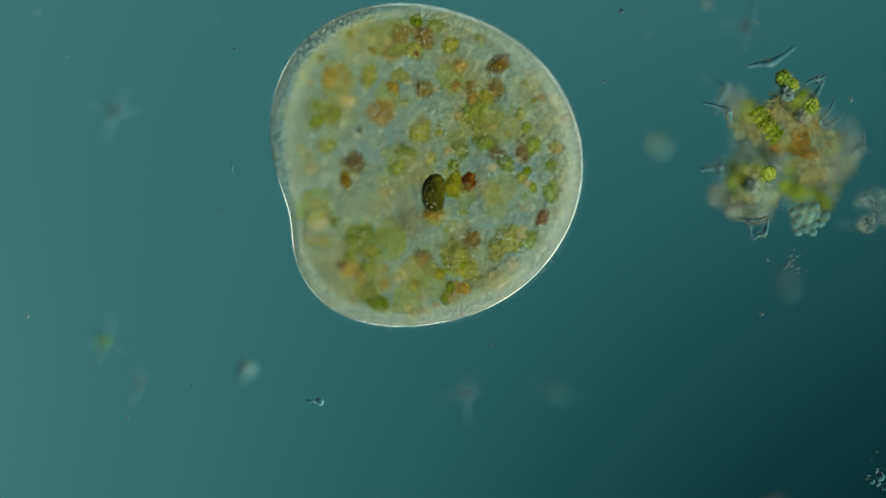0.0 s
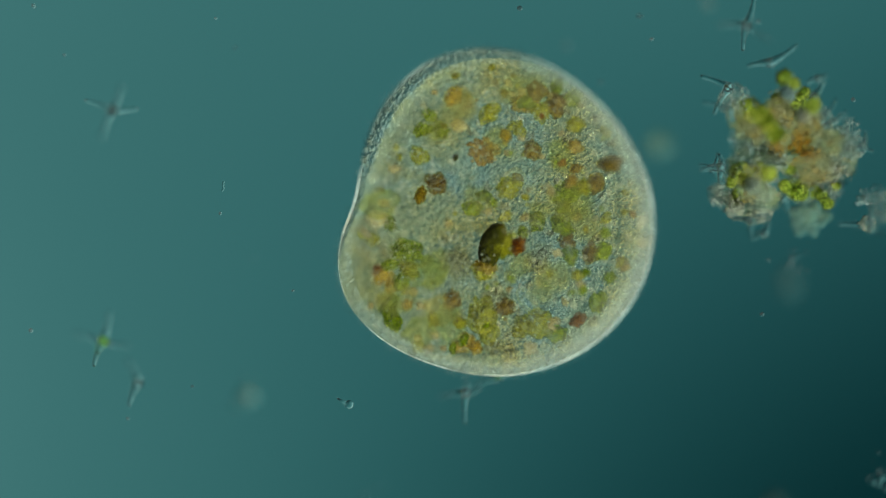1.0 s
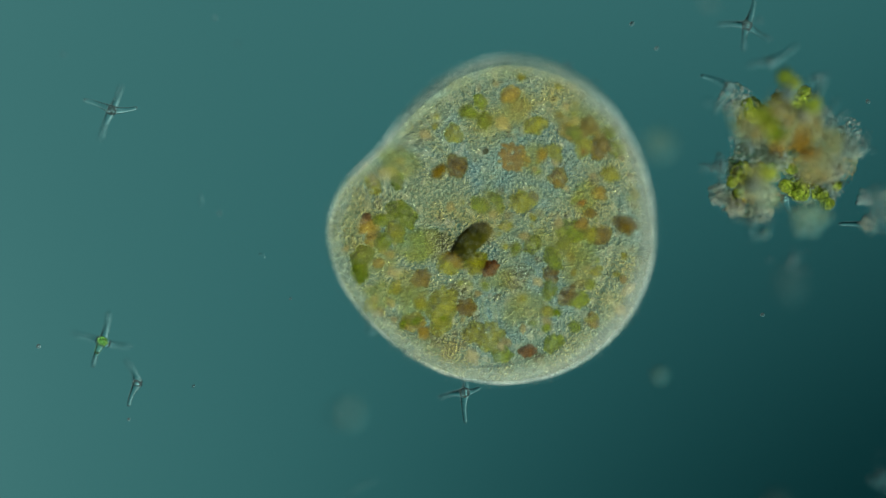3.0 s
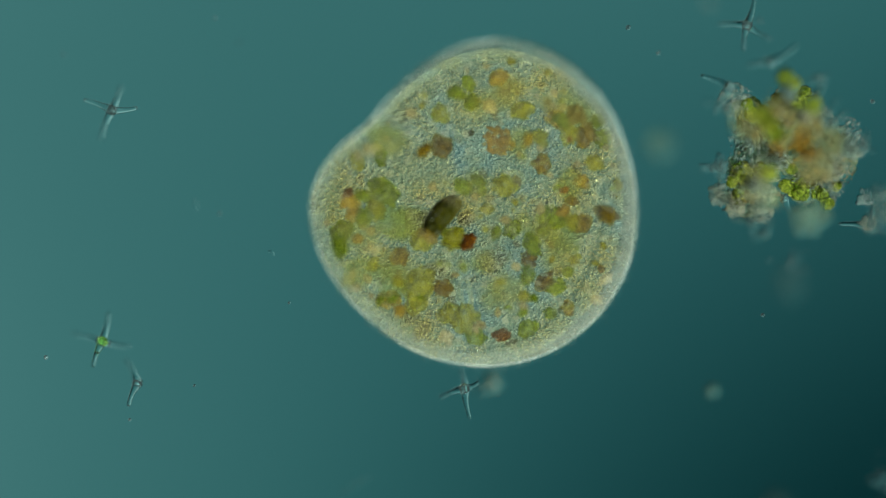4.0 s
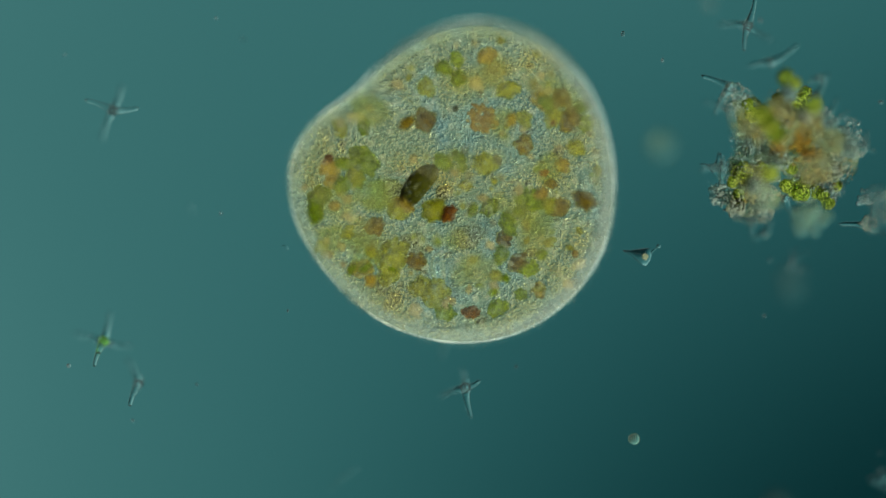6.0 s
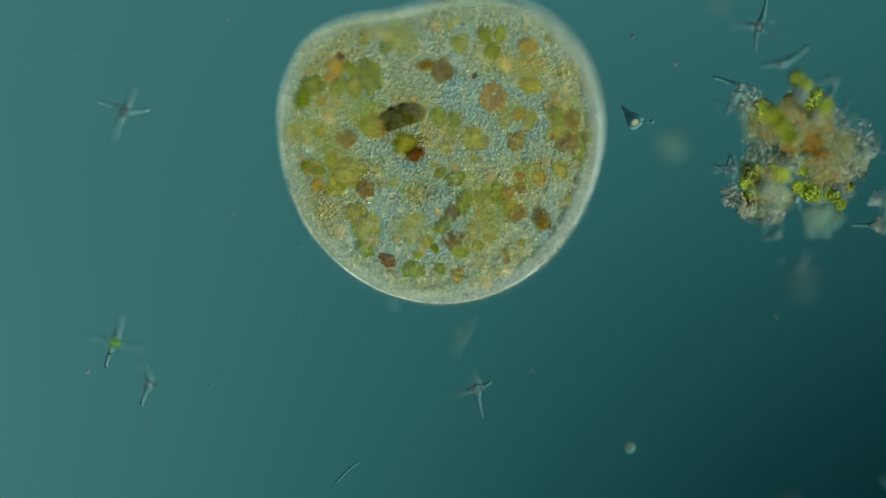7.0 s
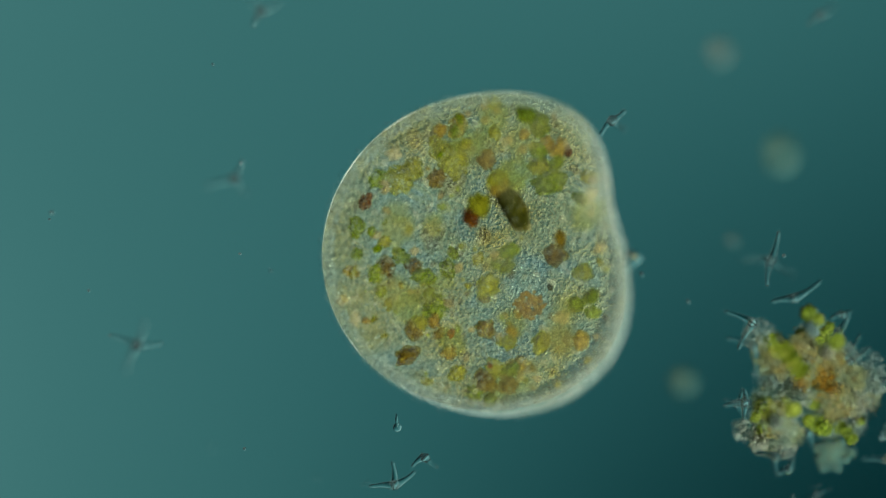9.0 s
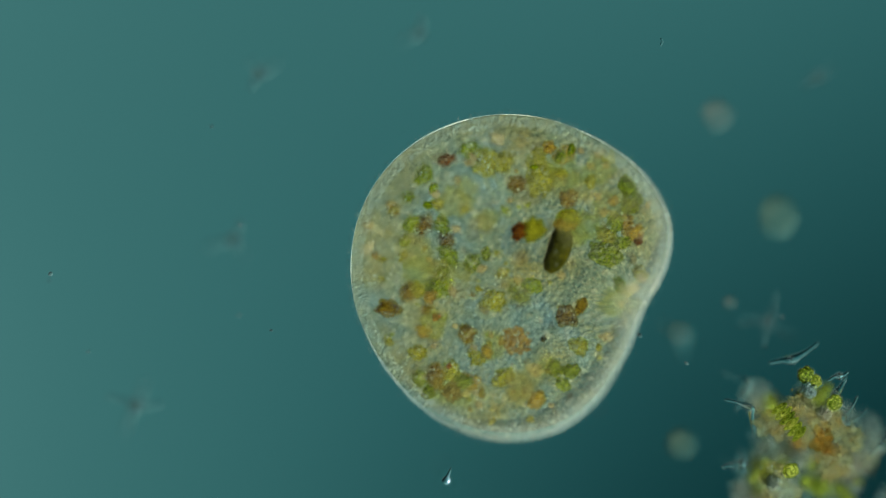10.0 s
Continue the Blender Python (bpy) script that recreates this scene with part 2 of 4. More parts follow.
def part(name, me, parent, label="", kind=""):
    ob = new(name, me)
    ob.parent = parent
    ob.visible_shadow = me.materials[0] not in CLEAR_STUFF
    return tagged(ob, label=label, kind=kind)


def thing(name, x, y, z, label, category, group="", kind=""):
    ob = new(name)
    ob.empty_display_size = 0.01
    ob.location = (x, y, z)
    return tagged(ob, label, category, group, kind)


def ball(level):
    bm = bmesh.new()
    bmesh.ops.create_icosphere(bm, subdivisions=level, radius=1.0)
    v = np.array([p.co[:] for p in bm.verts])
    f = np.array([[p.index for p in q.verts] for q in bm.faces])
    bm.free()
    return v, f


BALLS = {k: ball(k) for k in (1, 2, 3, 4)}
RNG = np.random.default_rng(7)


def lumpy(level, rough, seed):
    """A ball with an uneven skin."""
    v, f = BALLS[level]
    off = Vector((seed * 3.7, seed * 1.3, seed * 2.1))
    k = [1 + rough * noise.noise(Vector(p) * 1.6 + off) + 0.5 * rough * noise.noise(Vector(p) * 4 + off) for p in v]
    return v * np.array(k)[:, None], f


def heap(places, radii, level=1, rough=0.0, squash=0.25, rng=RNG):
    """Many small grains as one mesh."""
    base, f = BALLS[level]
    count = len(places)
    stretch = 1 + squash * rng.uniform(-1, 1, (count, 3))
    wob = 1 + rough * rng.uniform(-1, 1, (count, len(base)))
    v = base[None] * np.asarray(radii)[:, None, None] * stretch[:, None] * wob[:, :, None] + np.asarray(places)[:, None]
    faces = f[None] + (np.arange(count) * len(base))[:, None, None]
    return v.reshape(-1, 3), faces.reshape(-1, 3)


def tube(path, radii, sides=8):
    """A round bar along a path, closed at both ends."""
    path = [Vector(p) for p in path]
    verts, faces = [], []
    for i, p in enumerate(path):
        way = (path[min(i + 1, len(path) - 1)] - path[max(i - 1, 0)]).normalized()
        side = way.orthogonal().normalized()
        other = way.cross(side)
        for k in range(sides):
            a = 2 * math.pi * k / sides
            verts.append(p + (side * math.cos(a) + other * math.sin(a)) * radii[i])
    for i in range(len(path) - 1):
        for k in range(sides):
            j = (k + 1) % sides
            faces.append((i * sides + k, i * sides + j, (i + 1) * sides + j, (i + 1) * sides + k))
    faces.append(tuple(range(sides))[::-1])
    faces.append(tuple((len(path) - 1) * sides + k for k in range(sides)))
    return verts, faces


def joined(*pieces):
    verts, faces = [], []
    for v, f in pieces:
        n = len(verts)
        verts.extend(tuple(p) for p in v)
        faces.extend(tuple(int(i) + n for i in q) for q in f)
    return verts, faces


def box(x0, x1, y0, y1, z0, z1):
    v = [(x, y, z) for z in (z0, z1) for y in (y0, y1) for x in (x0, x1)]
    return v, [(0, 2, 3, 1), (4, 5, 7, 6), (0, 1, 5, 4), (2, 6, 7, 3), (0, 4, 6, 2), (1, 3, 7, 5)]


# ---- the setting: slide and lit field ----
slide = tagged(new("microscope_slide", mesh_of("microscope_slide", *box(-1.9, 1.9, -1.5, 1.5, -0.08, 0.0), GLASS, False)),
               "clear glass microscope slide under a film of pond water", "microscope slide", kind="structure")
slide.visible_shadow = False
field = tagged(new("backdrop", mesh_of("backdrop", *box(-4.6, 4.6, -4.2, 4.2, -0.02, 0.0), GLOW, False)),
               "glowing teal light field of the microscope condenser, its fall-off painted in", "backdrop", kind="structure")
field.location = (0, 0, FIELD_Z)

# ---- the big ciliate ----


WAVES = ((3.0, 5.9), (-0.1, 7.5), (-11.4, -4.9), (5.2, -2.5), (-1.6, 1.4), (0.4, -0.8))


def rim(a):
    """Distance of the cell's edge from its middle, by the angle round it."""
    return S * (281 + sum(c * math.cos(k * a) + s * math.sin(k * a) for k, (c, s) in enumerate(WAVES, 1)))


THICK = 0.130
TURN = np.linspace(0, 2 * math.pi, 721)
edge = np.array([rim(a) for a in TURN])


def skin(a, c):
    """Distance of the skin from the cell's upright axis, by the angle round it and the height (-1 to 1); with the mouth's furrow and its lip."""
    a, c = np.asarray(a) % (2 * math.pi), np.asarray(c)
    r = np.interp(a, TURN, edge) * np.maximum(1 - c * c, 0) ** 0.43
    furrow = np.exp(-((a - radians(143)) / 0.20) ** 2) * np.exp(-((c - 0.36) / 0.29) ** 2)
    lip = np.exp(-((a - radians(173)) / 0.22) ** 2) * np.exp(-((c + 0.34) / 0.24) ** 2)
    return r + S * (14 * lip - 38 * furrow)


def lift(a):
    """How much higher than its middle the cell is widest, by the angle round it: one flank hangs over, the other spreads low."""
    return 0.004 + 0.020 * np.cos(np.asarray(a) - radians(95))


def cell_shell(shrink, level=(144, 72)):
    """The cell's closed skin, with the mouth's furrow running in from its edge."""
    n, m = level
    verts, faces = [(0, 0, (THICK - shrink))], []
    for j in range(1, m):
        t = math.pi * j / m
        for i in range(n):
            a = 2 * math.pi * i / n
            c = math.cos(t)
            r = max(float(skin(a, c)) - shrink, 0.0)
            p = Vector((r * math.cos(a), r * math.sin(a), (THICK - shrink) * c + float(lift(a)) * (1 - c * c)))
            p *= 1 + 0.010 * noise.noise(p * 16)
            verts.append(p)
    verts.append((0, 0, -(THICK - shrink)))
    for i in range(n):
        k = (i + 1) % n
        faces.append((0, 1 + i, 1 + k))
        for j in range(m - 2):
            a, b = 1 + j * n, 1 + (j + 1) * n
            faces.append((a + i, b + i, b + k, a + k))
        e = 1 + (m - 2) * n
        faces.append((e + i, len(verts) - 1, e + k))
    return verts, faces


ciliate = thing("ciliate", 0, 0, CELL_Z, "large translucent ciliate packed with green and brown food vacuoles", "ciliate")
part("pellicle", mesh_of("pellicle", *cell_shell(0.0), PELLICLE), ciliate, "thin clear granular skin")


OCTA = (np.array(((1, 0, 0), (-1, 0, 0), (0, 1, 0), (0, -1, 0), (0, 0, 1), (0, 0, -1)), float),
        np.array(((0, 2, 4), (2, 1, 4), (1, 3, 4), (3, 0, 4), (2, 0, 5), (1, 2, 5), (3, 1, 5), (0, 3, 5))))


def sand(places, radii, rng):
    """Very many tiny grains as one mesh."""
    base, f = OCTA
    count = len(places)
    turn = rng.normal(size=(count, 3, 3))
    turn = np.linalg.qr(turn)[0]
    v = np.einsum("kj,nij->nki", base, turn) * (radii[:, None, None] * (1 + 0.35 * rng.uniform(-1, 1, (count, 6, 1)))) + places[:, None]
    faces = f[None] + (np.arange(count) * 6)[:, None, None]
    return v.reshape(-1, 3), faces.reshape(-1, 3)


rng = np.random.default_rng(3)


def inside(count, deep_lo, deep_hi, top, rng):
    """Places within the cell: depth under the skin as a share of the way in; few of them above the height top."""
    d = rng.normal(size=(count * 3, 3))
    d /= np.linalg.norm(d, axis=1)[:, None]
    k = 1 - (deep_lo + (deep_hi - deep_lo) * (1 - rng.uniform(0, 1, len(d)) ** 0.45))
    a = np.arctan2(d[:, 1], d[:, 0])
    r = skin(a, d[:, 2]) * k
    p = np.c_[np.cos(a) * r, np.sin(a) * r, (THICK * d[:, 2] + lift(a) * (1 - d[:, 2] ** 2)) * k]
    keep = ((p[:, 2] < top) & (p[:, 2] > -0.105)) | (rng.uniform(0, 1, len(d)) < 0.10)
    return p[keep][:count]


for low, high, count in ((-0.075, 0.005, 3600),):
    a, q = rng.uniform(0, 2 * math.pi, count), np.sqrt(rng.uniform(0, 0.9, count))
    r = skin(a, -0.02) * q * 0.95
    p = np.c_[r * np.cos(a), r * np.sin(a), rng.uniform(low, high, count)]
    part("cytoplasm_granules", mesh_of("cytoplasm_granules", *sand(p, rng.uniform(1.6, 3.2, count) * S, rng), PLASM_GRAIN), ciliate,
         "fine pale cytoplasm grains", "stuff")
p = inside(2600, 0.012, 0.07, -0.01, rng)
part("cortex_granules", mesh_of("cortex_granules", *sand(p, rng.uniform(1.6, 3.0, len(p)) * S, rng), PLASM_GRAIN),
     ciliate, "fine pale granules under the skin", "stuff")
BEAN = (-0.0466, -0.0051)           # where the dark vacuole lies


def meets(a, z):
    """Share of the way out from the middle at which a level at height z meets the skin's underside."""
    c = np.linspace(0, 0.98, 99)
    under = -0.93 * THICK * c + float(lift(a)) * (1 - c * c)
    return float(np.interp(-z, -under, (1 - c * c) ** 0.43))


def layer(floor, share, wave, seed, rings=150, spokes=640, inner=0.0, hole=0.0):
    """A granular layer right across the cell, bending up along the skin at its edge."""
    verts, faces = [(0.0, 0.0, floor)], []
    off = Vector((seed, 2.0 * seed, 0))
    level = max(floor / THICK, -0.35)
    around = [float(skin(2 * math.pi * i / spokes, level)) / (1 - level * level) ** 0.43 for i in range(spokes)]
    ends = [min(share, meets(2 * math.pi * i / spokes, floor + 0.016)) for i in range(spokes)]
    for j in range(1, rings + 1):
        for i in range(spokes):
            q = inner + (ends[i] - inner) * (j / rings) ** 0.8
            c = math.sqrt(1 - q ** (1 / 0.43))
            a = 2 * math.pi * i / spokes
            r = around[i] * q
            p = Vector((r * math.cos(a), r * math.sin(a), 0))
            p.z = max(floor, -0.93 * THICK * c + float(lift(a)) * (1 - c * c)) + wave * noise.noise(p * 25 + off) + 0.0019 * noise.noise(p * 200 + off) + 0.0011 * noise.noise(p * 380 + off)
            verts.append(p)
    for i in range(spokes):
        k = (i + 1) % spokes
        if not inner:
            faces.append((0, 1 + i, 1 + k))
        for j in range(rings - 1):
            m, n = 1 + j * spokes, 1 + (j + 1) * spokes
            faces.append((m + i, n + i, n + k, m + k))
    if hole:        # thin over the way of the dark vacuole
        p = np.array([verts[f[0]][:2] for f in faces])
        a, b = np.array((-0.024, -0.027)), np.array((-0.066, 0.0))
        k = np.clip((p - a) @ (b - a) / ((b - a) @ (b - a)), 0, 1)
        far = np.linalg.norm(p - a - k[:, None] * (b - a), axis=1) + 3 * S * np.sin(p[:, 0] * 700) * np.sin(p[:, 1] * 600)
        faces = [f for f, d in zip(faces, far) if d >= hole]
    return verts, faces


part("cytoplasm", mesh_of("cytoplasm", *layer(-0.046, 0.985, 0.003, 3), CYTOPLASM), ciliate, "granular bluish and beige cytoplasm")
veil = part("cytoplasm_veil", mesh_of("cytoplasm_veil", *layer(-0.016, 0.93, 0.003, 8, hole=30 * S), VEIL), ciliate, "thin granular veil of cytoplasm")
cortex = part("cortex", mesh_of("cortex", *layer(-0.003, 0.985, 0.003, 5, 40, 800, 0.90), CORTEX), ciliate, "clear granular rim of the cell")
veil.visible_shadow = cortex.visible_shadow = False
# Pale tube laid round the rim, standing in for its bright optical line
EDGE_GLEAM = stain("cell_edge", ((0.25, (0.96, 1.0, 1.0), (0.62, 0.76, 0.76)), (0.50, (0.96, 1.0, 0.97), (0.76, 0.84, 0.80)), (0.80, (0.98, 0.98, 0.90), (0.86, 0.86, 0.74))), 0.58, 60, 0.002, 0.4)
loop = [Vector((float(skin(a, 0.0)) * math.cos(a), float(skin(a, 0.0)) * math.sin(a), float(lift(a)))) for a in np.linspace(0, 2 * math.pi, 361)]
part("cell_edge", mesh_of("cell_edge", *tube(loop, [1.25 * S] * 361, 8), EDGE_GLEAM), ciliate, "thin pale tube added as the skin's bright edge line")
# Strips added over the skin so the beam draws a bright crescent at the rim
RIM_GLEAM = stain("rim_skin", ((0.25, (0.98, 1.0, 1.0), (0.62, 0.74, 0.72)), (0.50, (0.98, 1.0, 0.97), (0.76, 0.82, 0.76)), (0.80, (0.98, 0.98, 0.92), (0.86, 0.82, 0.70))), 0.05, 220, 0.016, 0.05)


def rim_band(top, shrink, turns=360, rows=10):
    """A strip of the skin from the cell's widest line upwards, round the whole cell."""
    verts, faces = [], []
    for j in range(rows + 1):
        c = top * j / rows
        for i in range(turns):
            a = 2 * math.pi * i / turns
            r = float(skin(a, c)) - shrink
            verts.append((r * math.cos(a), r * math.sin(a), THICK * c + float(lift(a)) * (1 - c * c)))
    for j in range(rows):
        for i in range(turns):
            k = (i + 1) % turns
            faces.append((j * turns + i, j * turns + k, (j + 1) * turns + k, (j + 1) * turns + i))
    return verts, faces


for top, shrink in ((0.24, 0.0008), (0.36, 0.0016), (0.48, 0.0024)):
    band = part("rim_skin", mesh_of("rim_skin", *rim_band(top, shrink), RIM_GLEAM), ciliate, "clear rim strip added for the bright crescent")
    band.visible_shadow = False


def clump(count, spread, size, seed, rough=0.12):
    r = np.random.default_rng(seed)
    p = r.normal(size=(count, 3))
    p = p / np.linalg.norm(p, axis=1)[:, None] * (r.uniform(0, 1, (count, 1)) ** 0.4) * spread
    return heap(p, r.uniform(0.7, 1.2, count) * size, 2, rough, 0.25, r)


SHAPES = {}
for kind, mat in (("g", GREEN), ("y", LIME), ("b", BROWN), ("o", ORANGE), ("r", RUST), ("p", PALE)):
    o = ord(kind)
    SHAPES[kind] = []
    for k, bits in enumerate((26, 34, 22, 30)):
        layers = [(size, lumpy(3, 0.6, 3 + 4 * k + o + 0.06 * i)) for i, size in enumerate((1.24, 1.02, 0.82, 0.58))]
        SHAPES[kind].append(mesh_of("vacuole", *joined(*[(v * size, f) for size, (v, f) in layers], clump(bits // 4, 0.9, 0.15, 20 + o + 7 * k)), mat))
GRANULE = jelly("yellow_granule", ((0.1, (0.20, 0.12, 0.02)), (0.5, (0.36, 0.26, 0.05)), (0.9, (0.56, 0.46, 0.14))), 1.05, 0.20, 60, by="island", tint=0.6, relief=0.1)
SHAPES["k"] = [mesh_of("vacuole", *lumpy(3, 0.3, 9), DARK)]
SHAPES["B"] = [mesh_of("vacuole", *clump(90, 1.0, 0.17, 5, 0.05), GRANULE)]
bar = [Vector((x, 0.16 * math.cos(1.7 * x), 0)) for x in np.linspace(-1.05, 1.05, 13)]
SHAPES["D"] = [mesh_of("vacuole", *tube(bar, [0.12 + 0.43 * math.sqrt(max(0.0, 1 - (p.x / 1.06) ** 2)) for p in bar], 16), DARK)]
BUBBLE = jelly("clear_vacuole_skin", ((0.1, (0.55, 0.60, 0.34)), (0.5, (0.66, 0.70, 0.44)), (0.9, (0.80, 0.82, 0.60))), 1.045, 0.05, 40, tint=0.35, relief=0.1)
SHAPES["c"] = [mesh_of("vacuole", *lumpy(3, 0.16, 3 + k), BUBBLE) for k in range(3)]
SHAPES["core"] = [mesh_of("vacuole_core", *lumpy(3, 0.4, 30), GREEN), mesh_of("vacuole_core", *lumpy(3, 0.4, 31), BROWN), mesh_of("vacuole_core", *lumpy(3, 0.4, 32), LIME)]
long_hoop = [Vector((0.5 * math.cos(a), 1.35 * math.sin(a), 0)) for a in np.linspace(0, 2 * math.pi, 29)]
SHAPES["e"] = [mesh_of("vacuole", *joined(tube(long_hoop, [0.12] * 29, 8), tube([0.55 * p for p in long_hoop], [0.08] * 29, 6)), BUBBLE)]
VACUOLE_LABELS = {"g": "bright green food vacuole", "y": "yellow-green half digested food vacuole", "b": "brown granular food vacuole",
                  "o": "orange-brown food vacuole", "r": "rust-red food vacuole", "p": "pale beige inclusion", "B": "large granular brown food vacuole",
                  "k": "small dark brown food vacuole", "D": "big dark olive bean-shaped vacuole", "c": "clear ringed vacuole", "e": "swallowed clear oval shell"}
made = 0


def vacuole(kind, x, y, z, r):
    global made
    ob = part("food_vacuole", SHAPES[kind][made % len(SHAPES[kind])], ciliate, VACUOLE_LABELS[kind])
    ob.visible_shadow = False
    ob.location = (x, y, z - 0.003)
    ob.scale = (r * 1.04, r * (0.69 + 0.32 * ((made * 7) % 5) / 5), r * 0.5)
    ob.rotation_euler = (0, 0, (made * 2.4) % 6.28)
    if kind == "c":
        core = part("vacuole_core", SHAPES["core"][made % 3], ob, "olive core of a clear vacuole")
        core.scale, core.location = (0.56, 0.56, 0.56), (0.15, -0.1, 0)
    if kind == "e":
        ob.rotation_euler, ob.scale = (0, 0, radians(8)), (r, r, r)
    made += 1


bean = part("dark_vacuole", SHAPES["D"][0], ciliate, VACUOLE_LABELS["D"])
bean.location, bean.scale = (BEAN[0], BEAN[1], -0.012), (42 * S, 38 * S, 24 * S)
tip = part("green_tip", SHAPES["y"][1], bean, "lime green end of the dark vacuole")
tip.location, tip.scale = (-1.32, 0.1, -0.1), (0.34, 0.40, 0.4)
cap = part("orange_cap", SHAPES["o"][0], bean, "orange-red cap of the dark vacuole")
cap.location, cap.scale = (-0.98, 0.1, 0.1), (0.22, 0.42, 0.45)
companion = part("rust_vacuole", SHAPES["r"][0], ciliate, VACUOLE_LABELS["r"])
companion.location, companion.scale = (BEAN[0], BEAN[1] + 0.03, -0.01), (13 * S, 9.5 * S, 9 * S)
ring = part("ringed_body", SHAPES["y"][2], companion, "olive ringed body beside the rust-red vacuole")
ring.location, ring.scale = (-0.87, 2.34, 0), (1.25, 1.65, 1.3)
vacuole("p", -0.136, 0.080, -0.036, 0.011)
vacuole("y", -0.156, 0.064, -0.036, 0.008)
vacuole("g", -0.125, 0.069, -0.033, 0.007)
vacuole("r", -0.170, 0.027, -0.032, 0.006)
vacuole("o", -0.168, 0.015, -0.034, 0.010)
vacuole("g", -0.125, 0.027, -0.032, 0.017)
vacuole("y", -0.134, 0.008, -0.036, 0.012)
vacuole("o", -0.164, -0.001, -0.036, 0.008)
vacuole("g", -0.180, -0.021, -0.036, 0.012)
vacuole("o", -0.159, -0.032, -0.035, 0.006)
vacuole("p", -0.153, -0.015, -0.032, 0.005)
vacuole("y", -0.140, -0.066, -0.036, 0.007)
vacuole("b", -0.104, -0.057, -0.037, 0.010)
vacuole("o", -0.120, -0.111, -0.040, 0.012)
vacuole("y", -0.078, -0.016, -0.060, 0.017)
vacuole("y", -0.082, -0.099, -0.036, 0.021)
vacuole("y", -0.060, -0.083, -0.058, 0.016)
vacuole("b", -0.049, -0.099, -0.040, 0.010)
vacuole("c", -0.055, 0.125, -0.040, 0.010)
vacuole("b", -0.047, 0.084, -0.032, 0.011)
vacuole("k", -0.008, 0.102, -0.034, 0.005)
vacuole("o", 0.030, 0.173, -0.036, 0.010)
vacuole("p", 0.017, 0.136, -0.033, 0.008)
vacuole("g", -0.009, 0.166, -0.036, 0.008)
vacuole("g", -0.007, 0.142, -0.036, 0.008)
vacuole("y", 0.060, 0.130, -0.036, 0.012)
vacuole("o", 0.101, 0.122, -0.043, 0.012)
vacuole("y", 0.119, 0.098, -0.033, 0.010)
vacuole("b", 0.141, 0.096, -0.036, 0.013)
vacuole("g", 0.162, 0.091, -0.040, 0.009)
vacuole("c", 0.058, 0.070, -0.031, 0.008)
vacuole("c", 0.050, 0.040, -0.033, 0.013)
vacuole("b", 0.082, 0.059, -0.040, 0.010)
vacuole("c", 0.103, 0.029, -0.031, 0.008)
vacuole("o", 0.134, 0.036, -0.037, 0.008)
vacuole("g", -0.001, 0.040, -0.035, 0.008)
vacuole("g", 0.004, 0.028, -0.041, 0.006)
vacuole("c", -0.014, 0.034, -0.032, 0.006)
vacuole("y", 0.010, 0.003, -0.035, 0.007)
vacuole("g", 0.094, -0.011, -0.036, 0.014)
vacuole("g", 0.068, -0.046, -0.036, 0.012)
vacuole("g", 0.042, -0.024, -0.039, 0.010)
vacuole("b", 0.134, -0.020, -0.039, 0.010)
vacuole("b", 0.121, 0.010, -0.041, 0.006)
vacuole("b", 0.064, -0.065, -0.041, 0.009)
vacuole("y", 0.093, -0.065, -0.036, 0.004)
vacuole("b", 0.083, -0.094, -0.039, 0.011)
vacuole("g", 0.098, -0.100, -0.036, 0.009)
vacuole("y", 0.160, -0.049, -0.043, 0.004)
vacuole("o", 0.156, -0.079, -0.035, 0.004)
vacuole("p", 0.161, -0.092, -0.039, 0.008)
vacuole("c", 0.036, -0.127, -0.039, 0.008)
vacuole("g", 0.089, -0.134, -0.033, 0.006)
vacuole("o", 0.112, -0.128, -0.036, 0.008)
vacuole("g", 0.060, -0.154, -0.036, 0.010)
vacuole("r", 0.026, -0.161, -0.036, 0.009)
vacuole("g", -0.008, -0.163, -0.036, 0.010)
vacuole("y", -0.021, -0.139, -0.036, 0.014)
vacuole("p", -0.077, -0.151, -0.058, 0.011)
vacuole("y", -0.040, -0.132, -0.043, 0.012)
vacuole("p", -0.002, -0.147, -0.034, 0.006)
vacuole("p", -0.047, -0.162, -0.033, 0.008)
vacuole("y", -0.091, -0.132, -0.058, 0.010)
vacuole("y", 0.018, -0.065, -0.058, 0.015)
vacuole("p", -0.164, -0.094, -0.039, 0.006)
vacuole("p", -0.147, -0.084, -0.036, 0.006)
vacuole("p", -0.076, 0.018, -0.060, 0.005)
vacuole("p", -0.060, 0.033, -0.042, 0.005)
vacuole("c", -0.072, -0.001, -0.060, 0.006)
vacuole("p", 0.149, -0.118, -0.032, 0.006)
vacuole("p", 0.021, -0.132, -0.041, 0.005)
vacuole("y", 0.123, -0.066, -0.036, 0.006)
vacuole("g", 0.053, -0.133, -0.014, 0.005)
vacuole("g", 0.068, -0.115, -0.014, 0.005)
vacuole("g", 0.060, -0.085, -0.022, 0.009)
vacuole("g", 0.021, -0.029, -0.022, 0.007)
vacuole("g", 0.081, -0.027, -0.020, 0.007)
vacuole("c", 0.026, -0.094, -0.016, 0.009)
vacuole("c", -0.023, -0.071, -0.025, 0.010)
vacuole("o", -0.107, -0.126, -0.017, 0.007)
vacuole("g", -0.115, -0.110, -0.016, 0.007)
vacuole("y", -0.109, -0.089, -0.015, 0.007)
vacuole("y", -0.172, -0.085, -0.026, 0.007)
vacuole("g", -0.183, -0.042, -0.014, 0.011)
vacuole("g", -0.152, -0.004, -0.026, 0.009)
